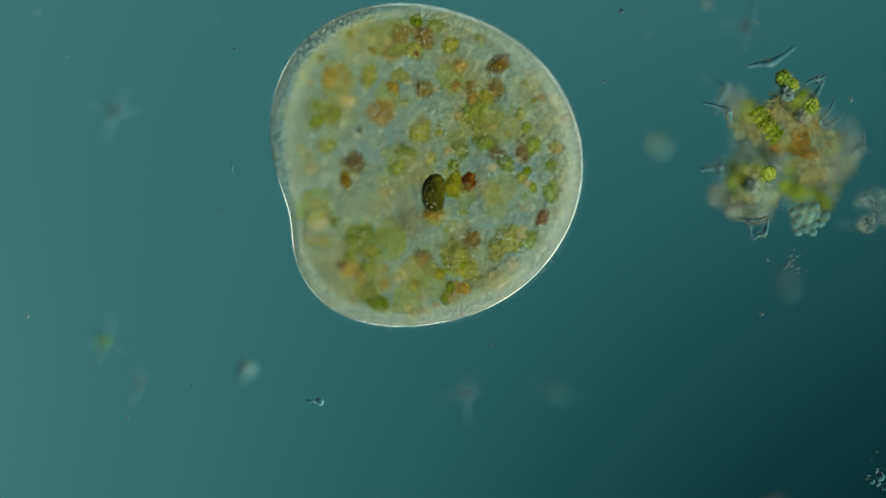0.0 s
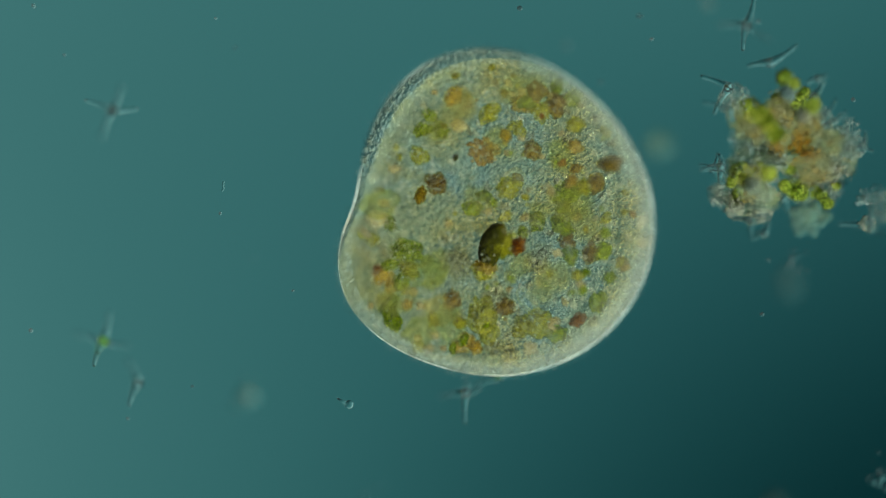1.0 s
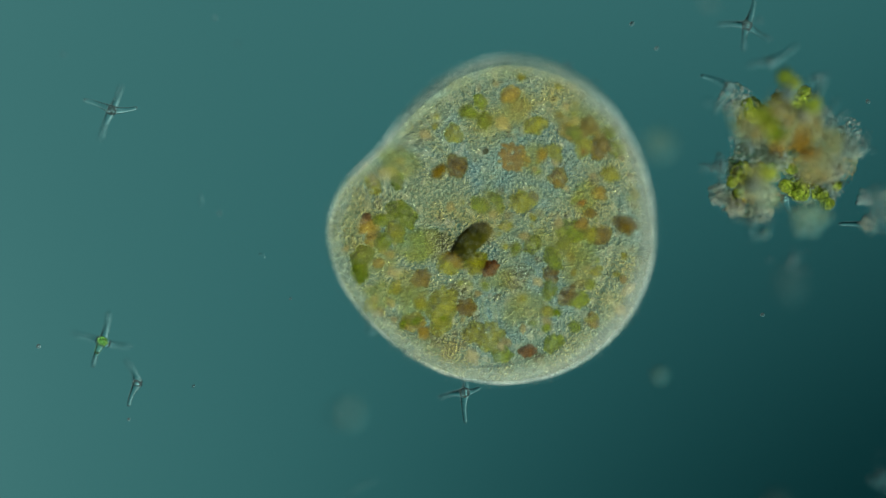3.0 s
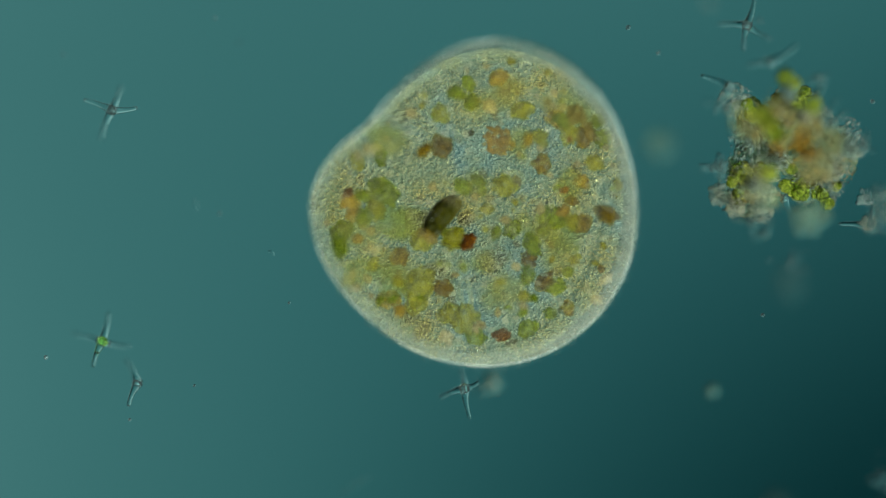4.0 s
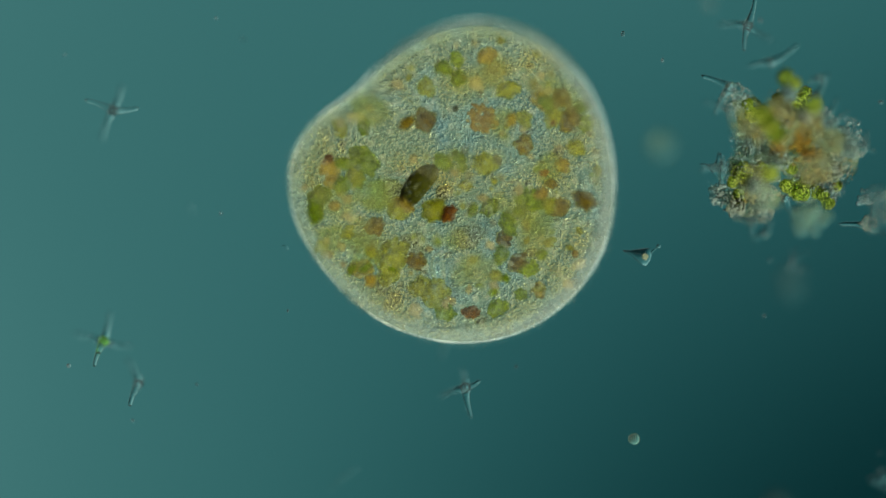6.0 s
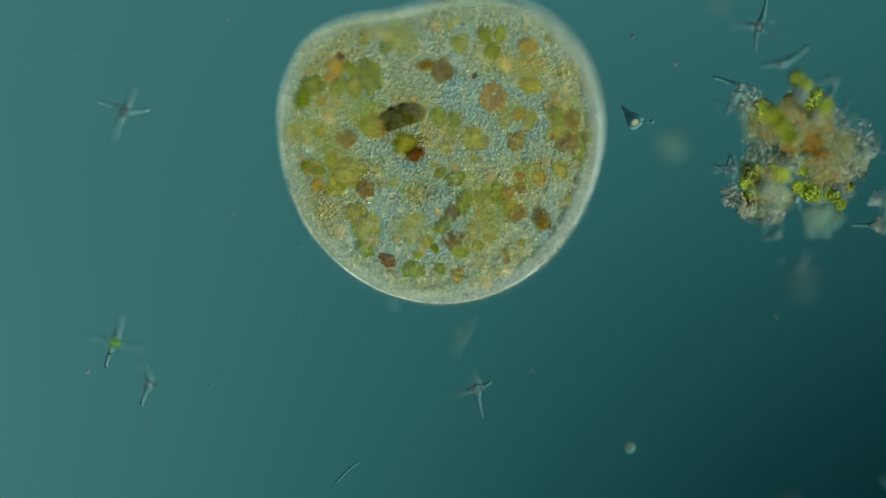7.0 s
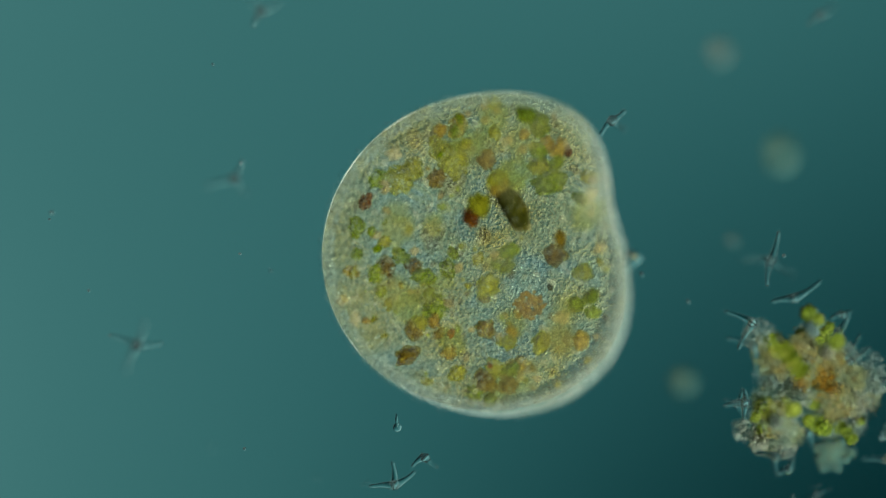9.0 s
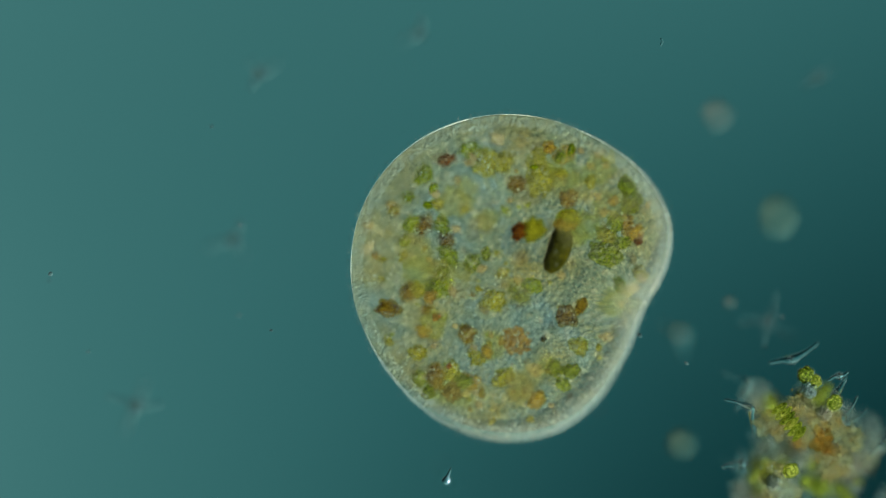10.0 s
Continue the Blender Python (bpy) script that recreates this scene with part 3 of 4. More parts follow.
vacuole("g", -0.151, 0.024, -0.022, 0.009)
vacuole("p", -0.158, 0.073, -0.018, 0.006)
vacuole("p", -0.143, -0.044, -0.014, 0.005)
vacuole("p", -0.199, -0.010, -0.022, 0.004)
vacuole("o", -0.017, -0.009, -0.060, 0.009)
vacuole("b", 0.165, -0.008, -0.019, 0.013)
vacuole("y", 0.120, -0.017, -0.023, 0.008)
vacuole("o", 0.109, -0.002, -0.023, 0.007)
vacuole("r", 0.111, 0.025, -0.025, 0.005)
vacuole("y", 0.151, 0.058, -0.026, 0.009)
vacuole("y", 0.180, 0.030, -0.025, 0.006)
vacuole("r", 0.119, 0.091, -0.017, 0.003)
vacuole("g", 0.156, 0.113, -0.013, 0.007)
vacuole("g", 0.109, 0.116, -0.025, 0.009)
vacuole("b", 0.128, 0.124, -0.026, 0.010)
vacuole("c", 0.090, 0.139, -0.013, 0.011)
vacuole("y", 0.093, 0.178, -0.020, 0.004)
vacuole("y", 0.035, 0.031, -0.030, 0.012)
vacuole("g", -0.021, 0.033, -0.024, 0.010)
vacuole("c", -0.043, 0.038, -0.019, 0.005)
vacuole("b", -0.070, 0.081, -0.015, 0.009)
vacuole("g", -0.025, 0.154, -0.021, 0.009)
vacuole("y", -0.047, 0.128, -0.030, 0.009)
vacuole("y", 0.084, 0.093, -0.026, 0.009)
vacuole("o", 0.066, 0.092, -0.014, 0.007)
vacuole("c", 0.083, 0.061, -0.027, 0.005)
vacuole("B", 0.027, 0.091, -0.037, 0.022)
vacuole("e", -0.020, -0.110, -0.035, 0.016)
rng = np.random.default_rng(5)
for k in range(170):
    a, q = rng.uniform(0, 2 * math.pi), math.sqrt(rng.uniform(0, 0.76))
    x, y = q * rim(a) * math.cos(a), q * rim(a) * math.sin(a)
    high = 0.85 * THICK * math.sqrt(1 - q * q)
    z = rng.uniform(-0.062, -0.046) if k % 5 < 3 else rng.uniform(-0.034, -0.010)
    if math.hypot(x + 100 * S, y - 63 * S) < 70 * S or math.hypot(x + 0.045, y + 0.016) < 58 * S or abs(z) > high:
        continue
    vacuole("cpycpgpccypcpc"[k % 14], x, y, z, rng.uniform(4, 9) * S)

# small bright crystals strewn between the larger vacuoles
CRYSTAL = jelly("refractile_crystal", ((0.1, (0.50, 0.56, 0.44)), (0.5, (0.66, 0.68, 0.52)), (0.9, (0.80, 0.78, 0.62))), 1.10, 0.07, 60, tint=0.2, relief=0.1)
for k in range(4):
    v, f = lumpy(2, 0.9, 70 + k)
    SHAPES.setdefault("x", []).append(mesh_of("crystal", v * np.array((1.0, 0.5 + 0.15 * k, 0.7)), f, CRYSTAL, False))
for k in range(190):
    a, q = rng.uniform(0, 2 * math.pi), math.sqrt(rng.uniform(0, 0.80))
    x, y = q * rim(a) * math.cos(a), q * rim(a) * math.sin(a)
    if math.hypot(x + 0.045, y + 0.016) < 40 * S:
        continue
    ob = part("crystal", SHAPES["x"][k % 4], ciliate, "tiny clear refractile crystal")
    size = rng.uniform(3.0, 7.0) * S
    ob.location = (x, y, rng.uniform(-0.045, -0.030))
    ob.scale, ob.rotation_euler = (size, size, size), (0.5 * math.sin(k), 0.5 * math.cos(2 * k), 2.4 * k)
    ob.visible_shadow = False

# larger, fainter clouds of half digested food between them, set high to add pale blurred haze
CLOUD = stain("food_cloud", ((0.2, (0.92, 0.94, 0.72), (0.36, 0.39, 0.14)), (0.5, (0.96, 0.95, 0.78), (0.44, 0.42, 0.22)), (0.8, (0.97, 0.92, 0.74), (0.48, 0.40, 0.20))), 0.07, 4.0, 0.01)
CLOUD_SHAPES = [mesh_of("food_cloud", *lumpy(3, 0.7, 60 + k), CLOUD) for k in range(4)]
for k in range(26):
    a, q = rng.uniform(0, 2 * math.pi), math.sqrt(rng.uniform(0, 0.66))
    x, y = q * rim(a) * math.cos(a), q * rim(a) * math.sin(a)
    if math.hypot(x + 100 * S, y - 63 * S) < 85 * S or math.hypot(x + 0.045, y + 0.016) < 62 * S:
        continue
    ob = part("food_cloud", CLOUD_SHAPES[k % 4], ciliate, "faint olive cloud of half digested food and added haze")
    size = rng.uniform(16, 34) * S
    ob.location, ob.scale, ob.rotation_euler = (x, y, rng.uniform(0.0, 0.045)), (size, size * 0.8, 0.014), (0, 0, k * 1.7)
    ob.visible_shadow = False

# hair-like cilia round the cell's edge
hairs = []
rng = np.random.default_rng(11)
for k in range(620):
    a = 2 * math.pi * k / 620 + rng.uniform(-0.004, 0.004)
    c = rng.uniform(-0.25, 0.25)
    r, z = float(skin(a, c)) * 0.995, THICK * c + float(lift(a)) * (1 - c * c)
    long = rng.uniform(6, 14) * S
    lean = a + rng.uniform(-0.5, 0.1)
    p = Vector((r * math.cos(a), r * math.sin(a), z))
    tip = p + Vector((math.cos(lean), math.sin(lean), rng.uniform(-0.3, 0.3))) * long
    hairs.append(tube([p, p.lerp(tip, 0.5) + Vector((0, 0, 0.001)), tip], [0.0006, 0.0005, 0.0002], 4))
part("cilia", mesh_of("cilia", *joined(*hairs), GLASSY), ciliate, "fringe of short clear hairs", "stuff")

# ---- star-shaped desmids lying on the slide ----


def desmid(a, b, z, tips, label="clear four-armed desmid lying on the glass slide", green=0, group="desmids on the slide", size=1.0):
    """A small alga with long arms; tips: each arm's end, in grid steps from its middle, and its height over the slide."""
    x, y = spot(a, b)
    ob = thing("desmid", x, y, z, label, "desmid", group)
    for dx, dy, tz in tips:
        end = Vector((dx * S, -dy * S, 0.64 * (tz - z)))
        way = end.normalized()
        side = way.cross(Vector((0, 0, 1))).normalized()
        steps = 30
        path = [end * (k / steps) + side * 0.0015 * math.sin(3 * k / steps) for k in range(steps + 1)]
        radii = [size * S * (3.2 + 6.0 * (1 - k / steps) ** 2.6 + (0.9 if k % 3 == 1 else 0.0)) for k in range(steps + 1)]
        spines = []
        for turn in (-0.7, 0.0, 0.7):
            q = end + (way * math.cos(turn) + side * math.sin(turn)) * 3.6 * S
            spines.append(tube([end, q], [1.3 * S, 0.4 * S], 5))
        part("arm", mesh_of("arm", *joined(tube(path, radii, 8), *spines), GLASSY), ob)
    core = lumpy(2, 0.3, a % 17)
    part("core", mesh_of("core", core[0] * 6.5 * S * size, core[1], GLASSY), ob)
    if green:
        v, f = lumpy(2, 0.35, 4)
        leaf = part("chloroplast", mesh_of("chloroplast", v, f, CORE_GREEN), ob, "green chloroplast")
        leaf.location, leaf.scale = (3 * S, 0, 0.002), (green * S, green * S, green * S)
    return ob


desmid(197, 195, 0.073, ((-46, -17, 0.110), (14, -42, 0.016), (44, -4, 0.092), (-20, 48, 0.016)))
desmid(180, 605, 0.073, ((10, -49, 0.026), (-50, -13, 0.016), (46, 8, 0.020), (-14, 42, 0.122)),
       "clear four-armed desmid with a green chloroplast, on the slide", 8)
desmid(1322, 45, 0.085, ((13, -50, 0.115), (-47, -3, 0.016), (43, 23, 0.019), (-7, 43, 0.128)))
center_desmid = desmid(822, 697, 0.085, ((-44, 7, 0.034), (26, -7, 0.090), (0, -30, 0.014), (-1, 52, 0.088)))
desmid(1537, 400, 0.085, ((-50, -3, 0.088), (8, -45, 0.090), (30, 10, 0.016)), "clear desmid on the slide beside the debris")
desmid(243, 678, 0.070, ((-15, 39, 0.105), (-21, -38, 0.016)), "clear bent desmid with two arms showing")
desmid(1362, 112, 0.135, ((-38, 6, 0.142), (45, -30, 0.140)), "clear two-armed desmid beside the debris clump")
desmid(1290, 155, 0.115, ((-26, 46, 0.130), (-48, -20, 0.085)), "clear desmid caught on the debris clump")
desmid(1276, 296, 0.130, ((-36, 6, 0.148), (-3, -22, 0.090), (0, 30, 0.090)), "clear desmid caught on the debris clump")
desmid(1440, 172, 0.140, ((17, -30, 0.142), (-12, 30, 0.110)), "clear desmid caught on the debris clump")
desmid(1388, 352, 0.085, ((15, 32, 0.086), (-34, -6, 0.080)), "clear desmid caught under the debris clump")
desmid(1290, 197, 0.150, ((-45, -14, 0.152), (6, 46, 0.140)), "clear desmid with two arms showing, on the debris clump", size=0.8)
desmid(1455, 212, 0.145, ((22, -34, 0.152), (-16, 18, 0.12)), "slender clear desmid on the debris clump", size=0.7)
desmid(1466, 222, 0.140, ((28, -22, 0.150), (-18, 12, 0.12)), "slender clear desmid on the debris clump", size=0.7)
desmid(1526, 258, 0.140, ((3, -22, 0.152), (-24, 20, 0.15), (16, 10, 0.13)), "small clear desmid beside the debris clump", size=0.7)
desmid(1328, 392, 0.148, ((30, -8, 0.154), (2, 30, 0.150), (-32, -4, 0.13)), "clear desmid caught under the debris clump", size=0.8)
desmid(1352, 415, 0.148, ((6, -24, 0.152), (-18, 8, 0.150)), "clear desmid caught under the debris clump", size=0.8)
desmid(1446, 140, 0.145, ((14, -6, 0.150), (-18, 8, 0.15), (10, 8, 0.14)), "small clear desmid on the debris clump", size=0.8)
desmid(1262, 300, 0.100, ((8, -28, 0.108), (-22, -8, 0.096), (14, 20, 0.10)), "clear desmid caught on the debris clump", size=0.8)
lifted_a = desmid(805, 515, 0.080, ((2, 24, 0.088), (-25, -15, 0.072), (5, -40, 0.076), (24, -10, 0.074)))
sinking_desmid = desmid(797, 592, 0.060, ((-42, 3, 0.060), (40, -4, 0.060), (6, -14, 0.070)), "slender clear desmid with a green core sinking to the slide", 4)
lifted_b = desmid(655, 443, 0.080, ((-42, 2, 0.088), (35, -24, 0.074), (-4, -40, 0.072)))
lifted_c = desmid(708, 392, 0.080, ((22, 18, 0.088), (-20, 16, 0.080)), "clear desmid with two arms showing, on the slide")
desmid(370, -100, 0.060, ((14, -32, 0.090), (-50, 14, 0.016), (20, 24, 0.016)))
desmid(418, -398, 0.060, ((-14, 26, 0.090), (30, -18, 0.016), (-20, -20, 0.016)))
desmid(702, -468, 0.060, ((4, -30, 0.090), (-30, 14, 0.016)), "clear desmid with two arms showing, on the slide")
desmid(1412, -392, 0.060, ((-22, 18, 0.080), (24, -18, 0.016)), "clear desmid with two arms showing, on the slide")
desmid(1040, -203, 0.125, ((-20, 26, 0.130), (22, -18, 0.080), (24, 14, 0.024)))

# ---- the debris clump: algae, brown floc, clear grains and droplets ----


def cloud(a, b, z, wide, high, count, lo, hi, seed):
    """Grains strewn through a flattened ball over a place on the slide."""
    r = np.random.default_rng(seed)
    p = r.normal(size=(count, 3))
    p = p / np.linalg.norm(p, axis=1)[:, None] * r.uniform(0, 1, (count, 1)) ** 0.5
    x, y = spot(a, b)
    p = p * np.array((wide * S, wide * S, high)) + np.array((x, y, z))
    p[:, 2] = np.maximum(p[:, 2], hi)
    return heap(p, r.uniform(lo, hi, count), 1, 0.3, 0.4, r)


def clump_part(parent, name, data, material, label, kind=""):
    px, py = parent.location[0], parent.location[1]
    v = np.array(data[0]) - np.array((px, py, 0))
    return part(name, mesh_of(name, v, data[1], material), parent, label, kind)


debris = thing("debris_clump", *spot(1390, 270), 0.0, "clump of green algae, brown floc and clear grains on the slide", "debris")
CLEAR = ((1302, 178, 0.085, 26), (1322, 245, 0.085, 26), (1490, 235, 0.085, 30), (1505, 262, 0.10, 22), (1345, 372, 0.092, 20),
         (1468, 300, 0.10, 28), (1272, 345, 0.092, 18), (1380, 285, 0.092, 18), (1440, 215, 0.094, 26), (1350, 330, 0.09, 26), (1300, 365, 0.094, 18),
         (1340, 275, 0.085, 26), (1385, 205, 0.095, 24), (1470, 335, 0.08, 20), (1392, 165, 0.145, 12), (1418, 206, 0.146, 12), (1330, 330, 0.145, 12))
for k, (a, b, z, w) in enumerate(CLEAR):
    clump_part(debris, "grain_heap", cloud(a, b, z, w * 1.25, 0.022, 260, 0.0010, 0.0025, 60 + k), GRAIN, "heap of clear glassy grains", "stuff")
MIXED = stain("mixed_floc", ((0.25, (0.92, 0.98, 0.96), (0.26, 0.36, 0.33)), (0.50, (0.96, 0.95, 0.84), (0.40, 0.38, 0.24)), (0.80, (0.94, 0.84, 0.60), (0.42, 0.30, 0.10))), 0.26, 150, 0.008, 0.1, bend=1.06, gain=2.0)
MAT = stain("floc_mat", ((0.25, (0.98, 1.0, 0.96), (0.28, 0.40, 0.34)), (0.50, (0.98, 0.98, 0.88), (0.38, 0.42, 0.24)), (0.80, (0.97, 0.93, 0.76), (0.46, 0.38, 0.16))), 0.12, 230, 0.020, 0.1, 0.3, detail=2.0, gain=1.6, patch=22)
RUST_MAT = stain("rust_floc", ((0.25, (0.94, 0.84, 0.58), (0.26, 0.14, 0.03)), (0.50, (0.95, 0.87, 0.64), (0.34, 0.20, 0.05)), (0.80, (0.97, 0.92, 0.74), (0.42, 0.30, 0.10))), 0.06, 230, 0.020, 0.1, 0.0, detail=2.0, patch=40)
MATS = ((1330, 225, 0.150, 30), (1375, 190, 0.150, 26), (1425, 215, 0.150, 30), (1465, 250, 0.148, 28), (1440, 300, 0.150, 30), (1330, 320, 0.150, 30), (1350, 350, 0.146, 26),
        (1310, 300, 0.090, 32), (1355, 255, 0.088, 32), (1440, 245, 0.088, 32), (1480, 300, 0.088, 28), (1395, 180, 0.088, 28), (1430, 320, 0.086, 26), (1335, 340, 0.088, 26))
for k, (a, b, z, w) in enumerate(MATS):
    clump_part(debris, "speckled_floc", cloud(a, b, z, w * 1.2, 0.012, 30 if z > 0.12 else 260, 0.0008, 0.0019, 160 + k), MIXED, "beige and brown speckled floc", "stuff")
    if z > 0.12:
        v, f = lumpy(4, 1.1, 71 + k)
        mat = clump_part(debris, "floc_mat", (v * np.array((w * S * 0.8, w * S * 0.7, 0.006)) + np.array((*spot(a, b), z - 0.004)), f), MAT, "fuzzy olive and beige mat of floc")
        mat.visible_shadow = False
v, f = lumpy(4, 1.2, 90)
streak = clump_part(debris, "rust_floc", (v * np.array((13 * S, 22 * S, 0.006)) + np.array((*spot(1418, 252), 0.146)), f), RUST_MAT, "rust-brown streak of floc")
streak.visible_shadow = False
BROWNS = ((1415, 248, 0.115, 24), (1428, 285, 0.11, 26), (1378, 262, 0.10, 16), (1455, 305, 0.08, 20), (1395, 212, 0.09, 16), (1330, 345, 0.09, 16))
for k, (a, b, z, w) in enumerate(BROWNS):
    clump_part(debris, "brown_floc", cloud(a, b, z, w * 1.15, 0.045, 70, 0.0010, 0.0036, 80 + k), FLOC, "rust-brown floc", "stuff")


SLIME = stain("debris_slime", ((0.25, (0.94, 0.99, 0.97), (0.24, 0.38, 0.38)), (0.55, (0.95, 0.95, 0.80), (0.34, 0.42, 0.26)), (0.8, (0.94, 0.84, 0.52), (0.37, 0.36, 0.15))), 0.24, 150, 0.03, 0.2)
for k, (a, b, z, w) in enumerate(((1330, 200, 0.075, 30), (1400, 200, 0.085, 34), (1330, 290, 0.07, 40), (1420, 270, 0.08, 44), (1480, 270, 0.075, 38),
                                  (1320, 345, 0.085, 30), (1430, 330, 0.06, 30), (1375, 240, 0.08, 34))):
    v, f = lumpy(4, 0.7, 31 + k)
    slime = clump_part(debris, "slime", (v * np.array((w, w * 0.9, w * 0.6)) * S + np.array((*spot(a, b), z)), f), SLIME, "cloudy pale slime")
    slime.visible_shadow = False


def alga(parent, a, b, z, r, seed, tall=0.9, turn=None):
    v, f = lumpy(4, 0.26, seed)
    x, y = spot(a, b)
    ob = part("algal_cell", mesh_of("algal_cell", v, f, ALGA), parent, "yellow-green algal cell")
    if tall > 0.5:
        part("cell_wall", mesh_of("cell_wall", v * 1.16, f, WALL), ob, "thin clear wall of the algal cell")
    ob.location, ob.scale = (x - parent.location[0], y - parent.location[1], z), (r * S, r * S * tall, r * S * 0.7)
    ob.rotation_euler = (0, 0, seed if turn is None else turn)
    return ob


alga(debris, 1387, 138, 0.148, 14, 1)
alga(debris, 1404, 150, 0.148, 11, 2)
alga(debris, 1410, 185, 0.092, 20, 3)
alga(debris, 1436, 188, 0.150, 14, 4)
alga(debris, 1330, 203, 0.092, 14, 5)
for k in range(6):       # a short chain of disc-shaped cells
    alga(debris, 1340 + 7 * k, 198 + 9 * k, 0.152, 17, 6 + 30 * k, 0.36, radians(33 + 3 * k))
alga(debris, 1313, 308, 0.088, 21, 9)
alga(debris, 1360, 308, 0.150, 14, 10)
alga(debris, 1307, 348, 0.092, 14, 11)
alga(debris, 1404, 333, 0.080, 15, 12)
alga(debris, 1420, 327, 0.078, 13, 13)
alga(debris, 1445, 334, 0.078, 17, 14, 0.6)
alga(debris, 1415, 340, 0.092, 17, 15)
alga(debris, 1464, 362, 0.092, 12, 16)
alga(debris, 1436, 292, 0.085, 17, 17)
alga(debris, 1390, 330, 0.092, 12, 18)
alga(debris, 1345, 300, 0.090, 13, 19)
alga(debris, 1296, 322, 0.095, 11, 20)
alga(debris, 1425, 165, 0.092, 12, 21)
alga(debris, 1378, 175, 0.092, 12, 22)
alga(debris, 1322, 185, 0.092, 10, 23)
alga(debris, 1455, 345, 0.092, 12, 24)
alga(debris, 1400, 300, 0.090, 10, 25)
alga(debris, 1480, 330, 0.090, 9, 26)
r = np.random.default_rng(21)
for k in range(15):
    x, y = spot(1430 + 32 * math.cos(k * 2.4) * math.sqrt(k / 15), 388 + 28 * math.sin(k * 2.4) * math.sqrt(k / 15))
    v, f = BALLS[3]
    ob = part("droplet", SHAPES["drop"] if "drop" in SHAPES else SHAPES.setdefault("drop", mesh_of("droplet", v, f, DROP)), debris, "pale round droplet")
    ob.location = (x - debris.location[0], y - debris.location[1], 0.160 + r.uniform(-0.02, 0.015))
    ob.scale = [r.uniform(8.0, 11.0) * S] * 3

small_debris = thing("debris_clump", *spot(1555, 365), 0.0, "small clump of clear grains and brown floc on the slide", "debris")
for k, (a, b, z, w) in enumerate(((1532, 352, 0.10, 20), (1535, 395, 0.11, 15), (1565, 360, 0.10, 26), (1575, 385, 0.12, 20), (1548, 345, 0.150, 18), (1556, 378, 0.152, 22), (1538, 398, 0.150, 12))):
    clump_part(small_debris, "grain_heap", cloud(a, b, z, w, 0.03 if z < 0.13 else 0.006, 60, 0.0014, 0.0030, 120 + k), GRAIN if z < 0.13 else GLASSY,
               "heap of clear glassy grains", "stuff")

# ---- drifting round bodies and specks ----


def floater(name, a, b, z, radius, material, label, seed=1, tall=1.0):
    v, f = lumpy(3, 0.12, seed)
    x, y = spot(a, b)
    ob = new(name, mesh_of(name, v * radius * S * np.array((1, tall, 1)), f, material))
    ob.location = (x, y, z)
    ob.visible_shadow = False
    return tagged(ob, label, name.replace("_", " "))


floater("drifting_droplet", 1165, 258, 0.235, 24, FAINT, "pale green round droplet drifting in the water")
floater("drifting_droplet", 1334, -142, 0.240, 32, FAINT, "pale yellow-green droplet drifting in the water", 2, 1.15)
floater("drifting_blob", 1227, -320, 0.240, 26, HAZE, "faint pale blob drifting in the water", 3)
floater("drifting_blob", 1250, 10, 0.220, 10, HAZE, "small faint blob drifting in the water", 4)
ball_cell = floater("round_cell", 1132, 778, 0.11, 10.5, DROP, "small pale round cell rolling through the water", 5)

SPECK_ROWS = (
    (4, ((0, 1068, 145, 0.16), (10, 1010, 160, 0.16))), (3, ((0, 415, 88, 0.15), (10, 440, 60, 0.15))),
    (5, ((0, 1100, 20, 0.16), (0.5, 1003, 22, 0.145), (1, 920, 15, 0.12), (1.5, 838, 70, 0.10), (2, 805, 110, 0.085), (2.5, 797, 150, 0.077), (4, 770, 230, 0.02), (10, 740, 300, 0.01))),
    (4, ((0, 48, 560, 0.15), (1.5, 58, 594, 0.10), (2.5, 64, 605, 0.08), (4.5, 90, 640, 0.08), (5.5, 111, 645, 0.098), (10, 150, 700, 0.10))),
    (4, ((0, 1505, 176, 0.16), (1.5, 1515, 178, 0.10), (2.5, 1530, 180, 0.08), (4.5, 1548, 180, 0.08), (10, 1590, 185, 0.08))),
    (3, ((0, 521, 508, 0.12), (5, 510, 543, 0.09), (10, 500, 580, 0.09))), (3, ((0, 340, 684, 0.15), (5, 345, 682, 0.08), (10, 350, 676, 0.08))),
    (4, ((0, 1348, 556, 0.15), (4, 1350, 558, 0.08), (10, 1356, 562, 0.08))), (3, ((0, 226, 740, 0.15), (5, 231, 744, 0.08), (10, 240, 750, 0.08))),
    (4, ((0, 60, 20, 0.10), (9.5, 50, -40, 0.15), (10, 50, -40, 0.16))), (4, ((0, 1150, 60, 0.10), (9.5, 1175, 118, 0.15), (10, 1175, 118, 0.16))),
    (5, ((0, 1140, 20, 0.08), (9.5, 1092, 69, 0.15), (10, 1092, 69, 0.16))), (4, ((0, 1340, 40, 0.15), (10, 1345, 36, 0.12))),
    (3, ((0, 334, -302, 0.13), (10, 334, -302, 0.13))), (3, ((0, 384, -127, 0.13), (10, 384, -127, 0.13))), (3, ((0, 45, -28, 0.12), (10, 45, -28, 0.12))),
    (3, ((0, 382, 33, 0.12), (10, 382, 33, 0.12))), (3, ((0, 115, 98, 0.13), (10, 115, 98, 0.13))), (3, ((0, 390, 378, 0.12), (10, 390, 378, 0.12))),
    (5, ((0, 1004, 60, 0.02), (7.5, 1010, 180, 0.03), (10, 1020, 200, 0.03))), (4, ((0, 870, 610, 0.15), (4, 900, 640, 0.07), (10, 930, 660, 0.09))))
specks = []
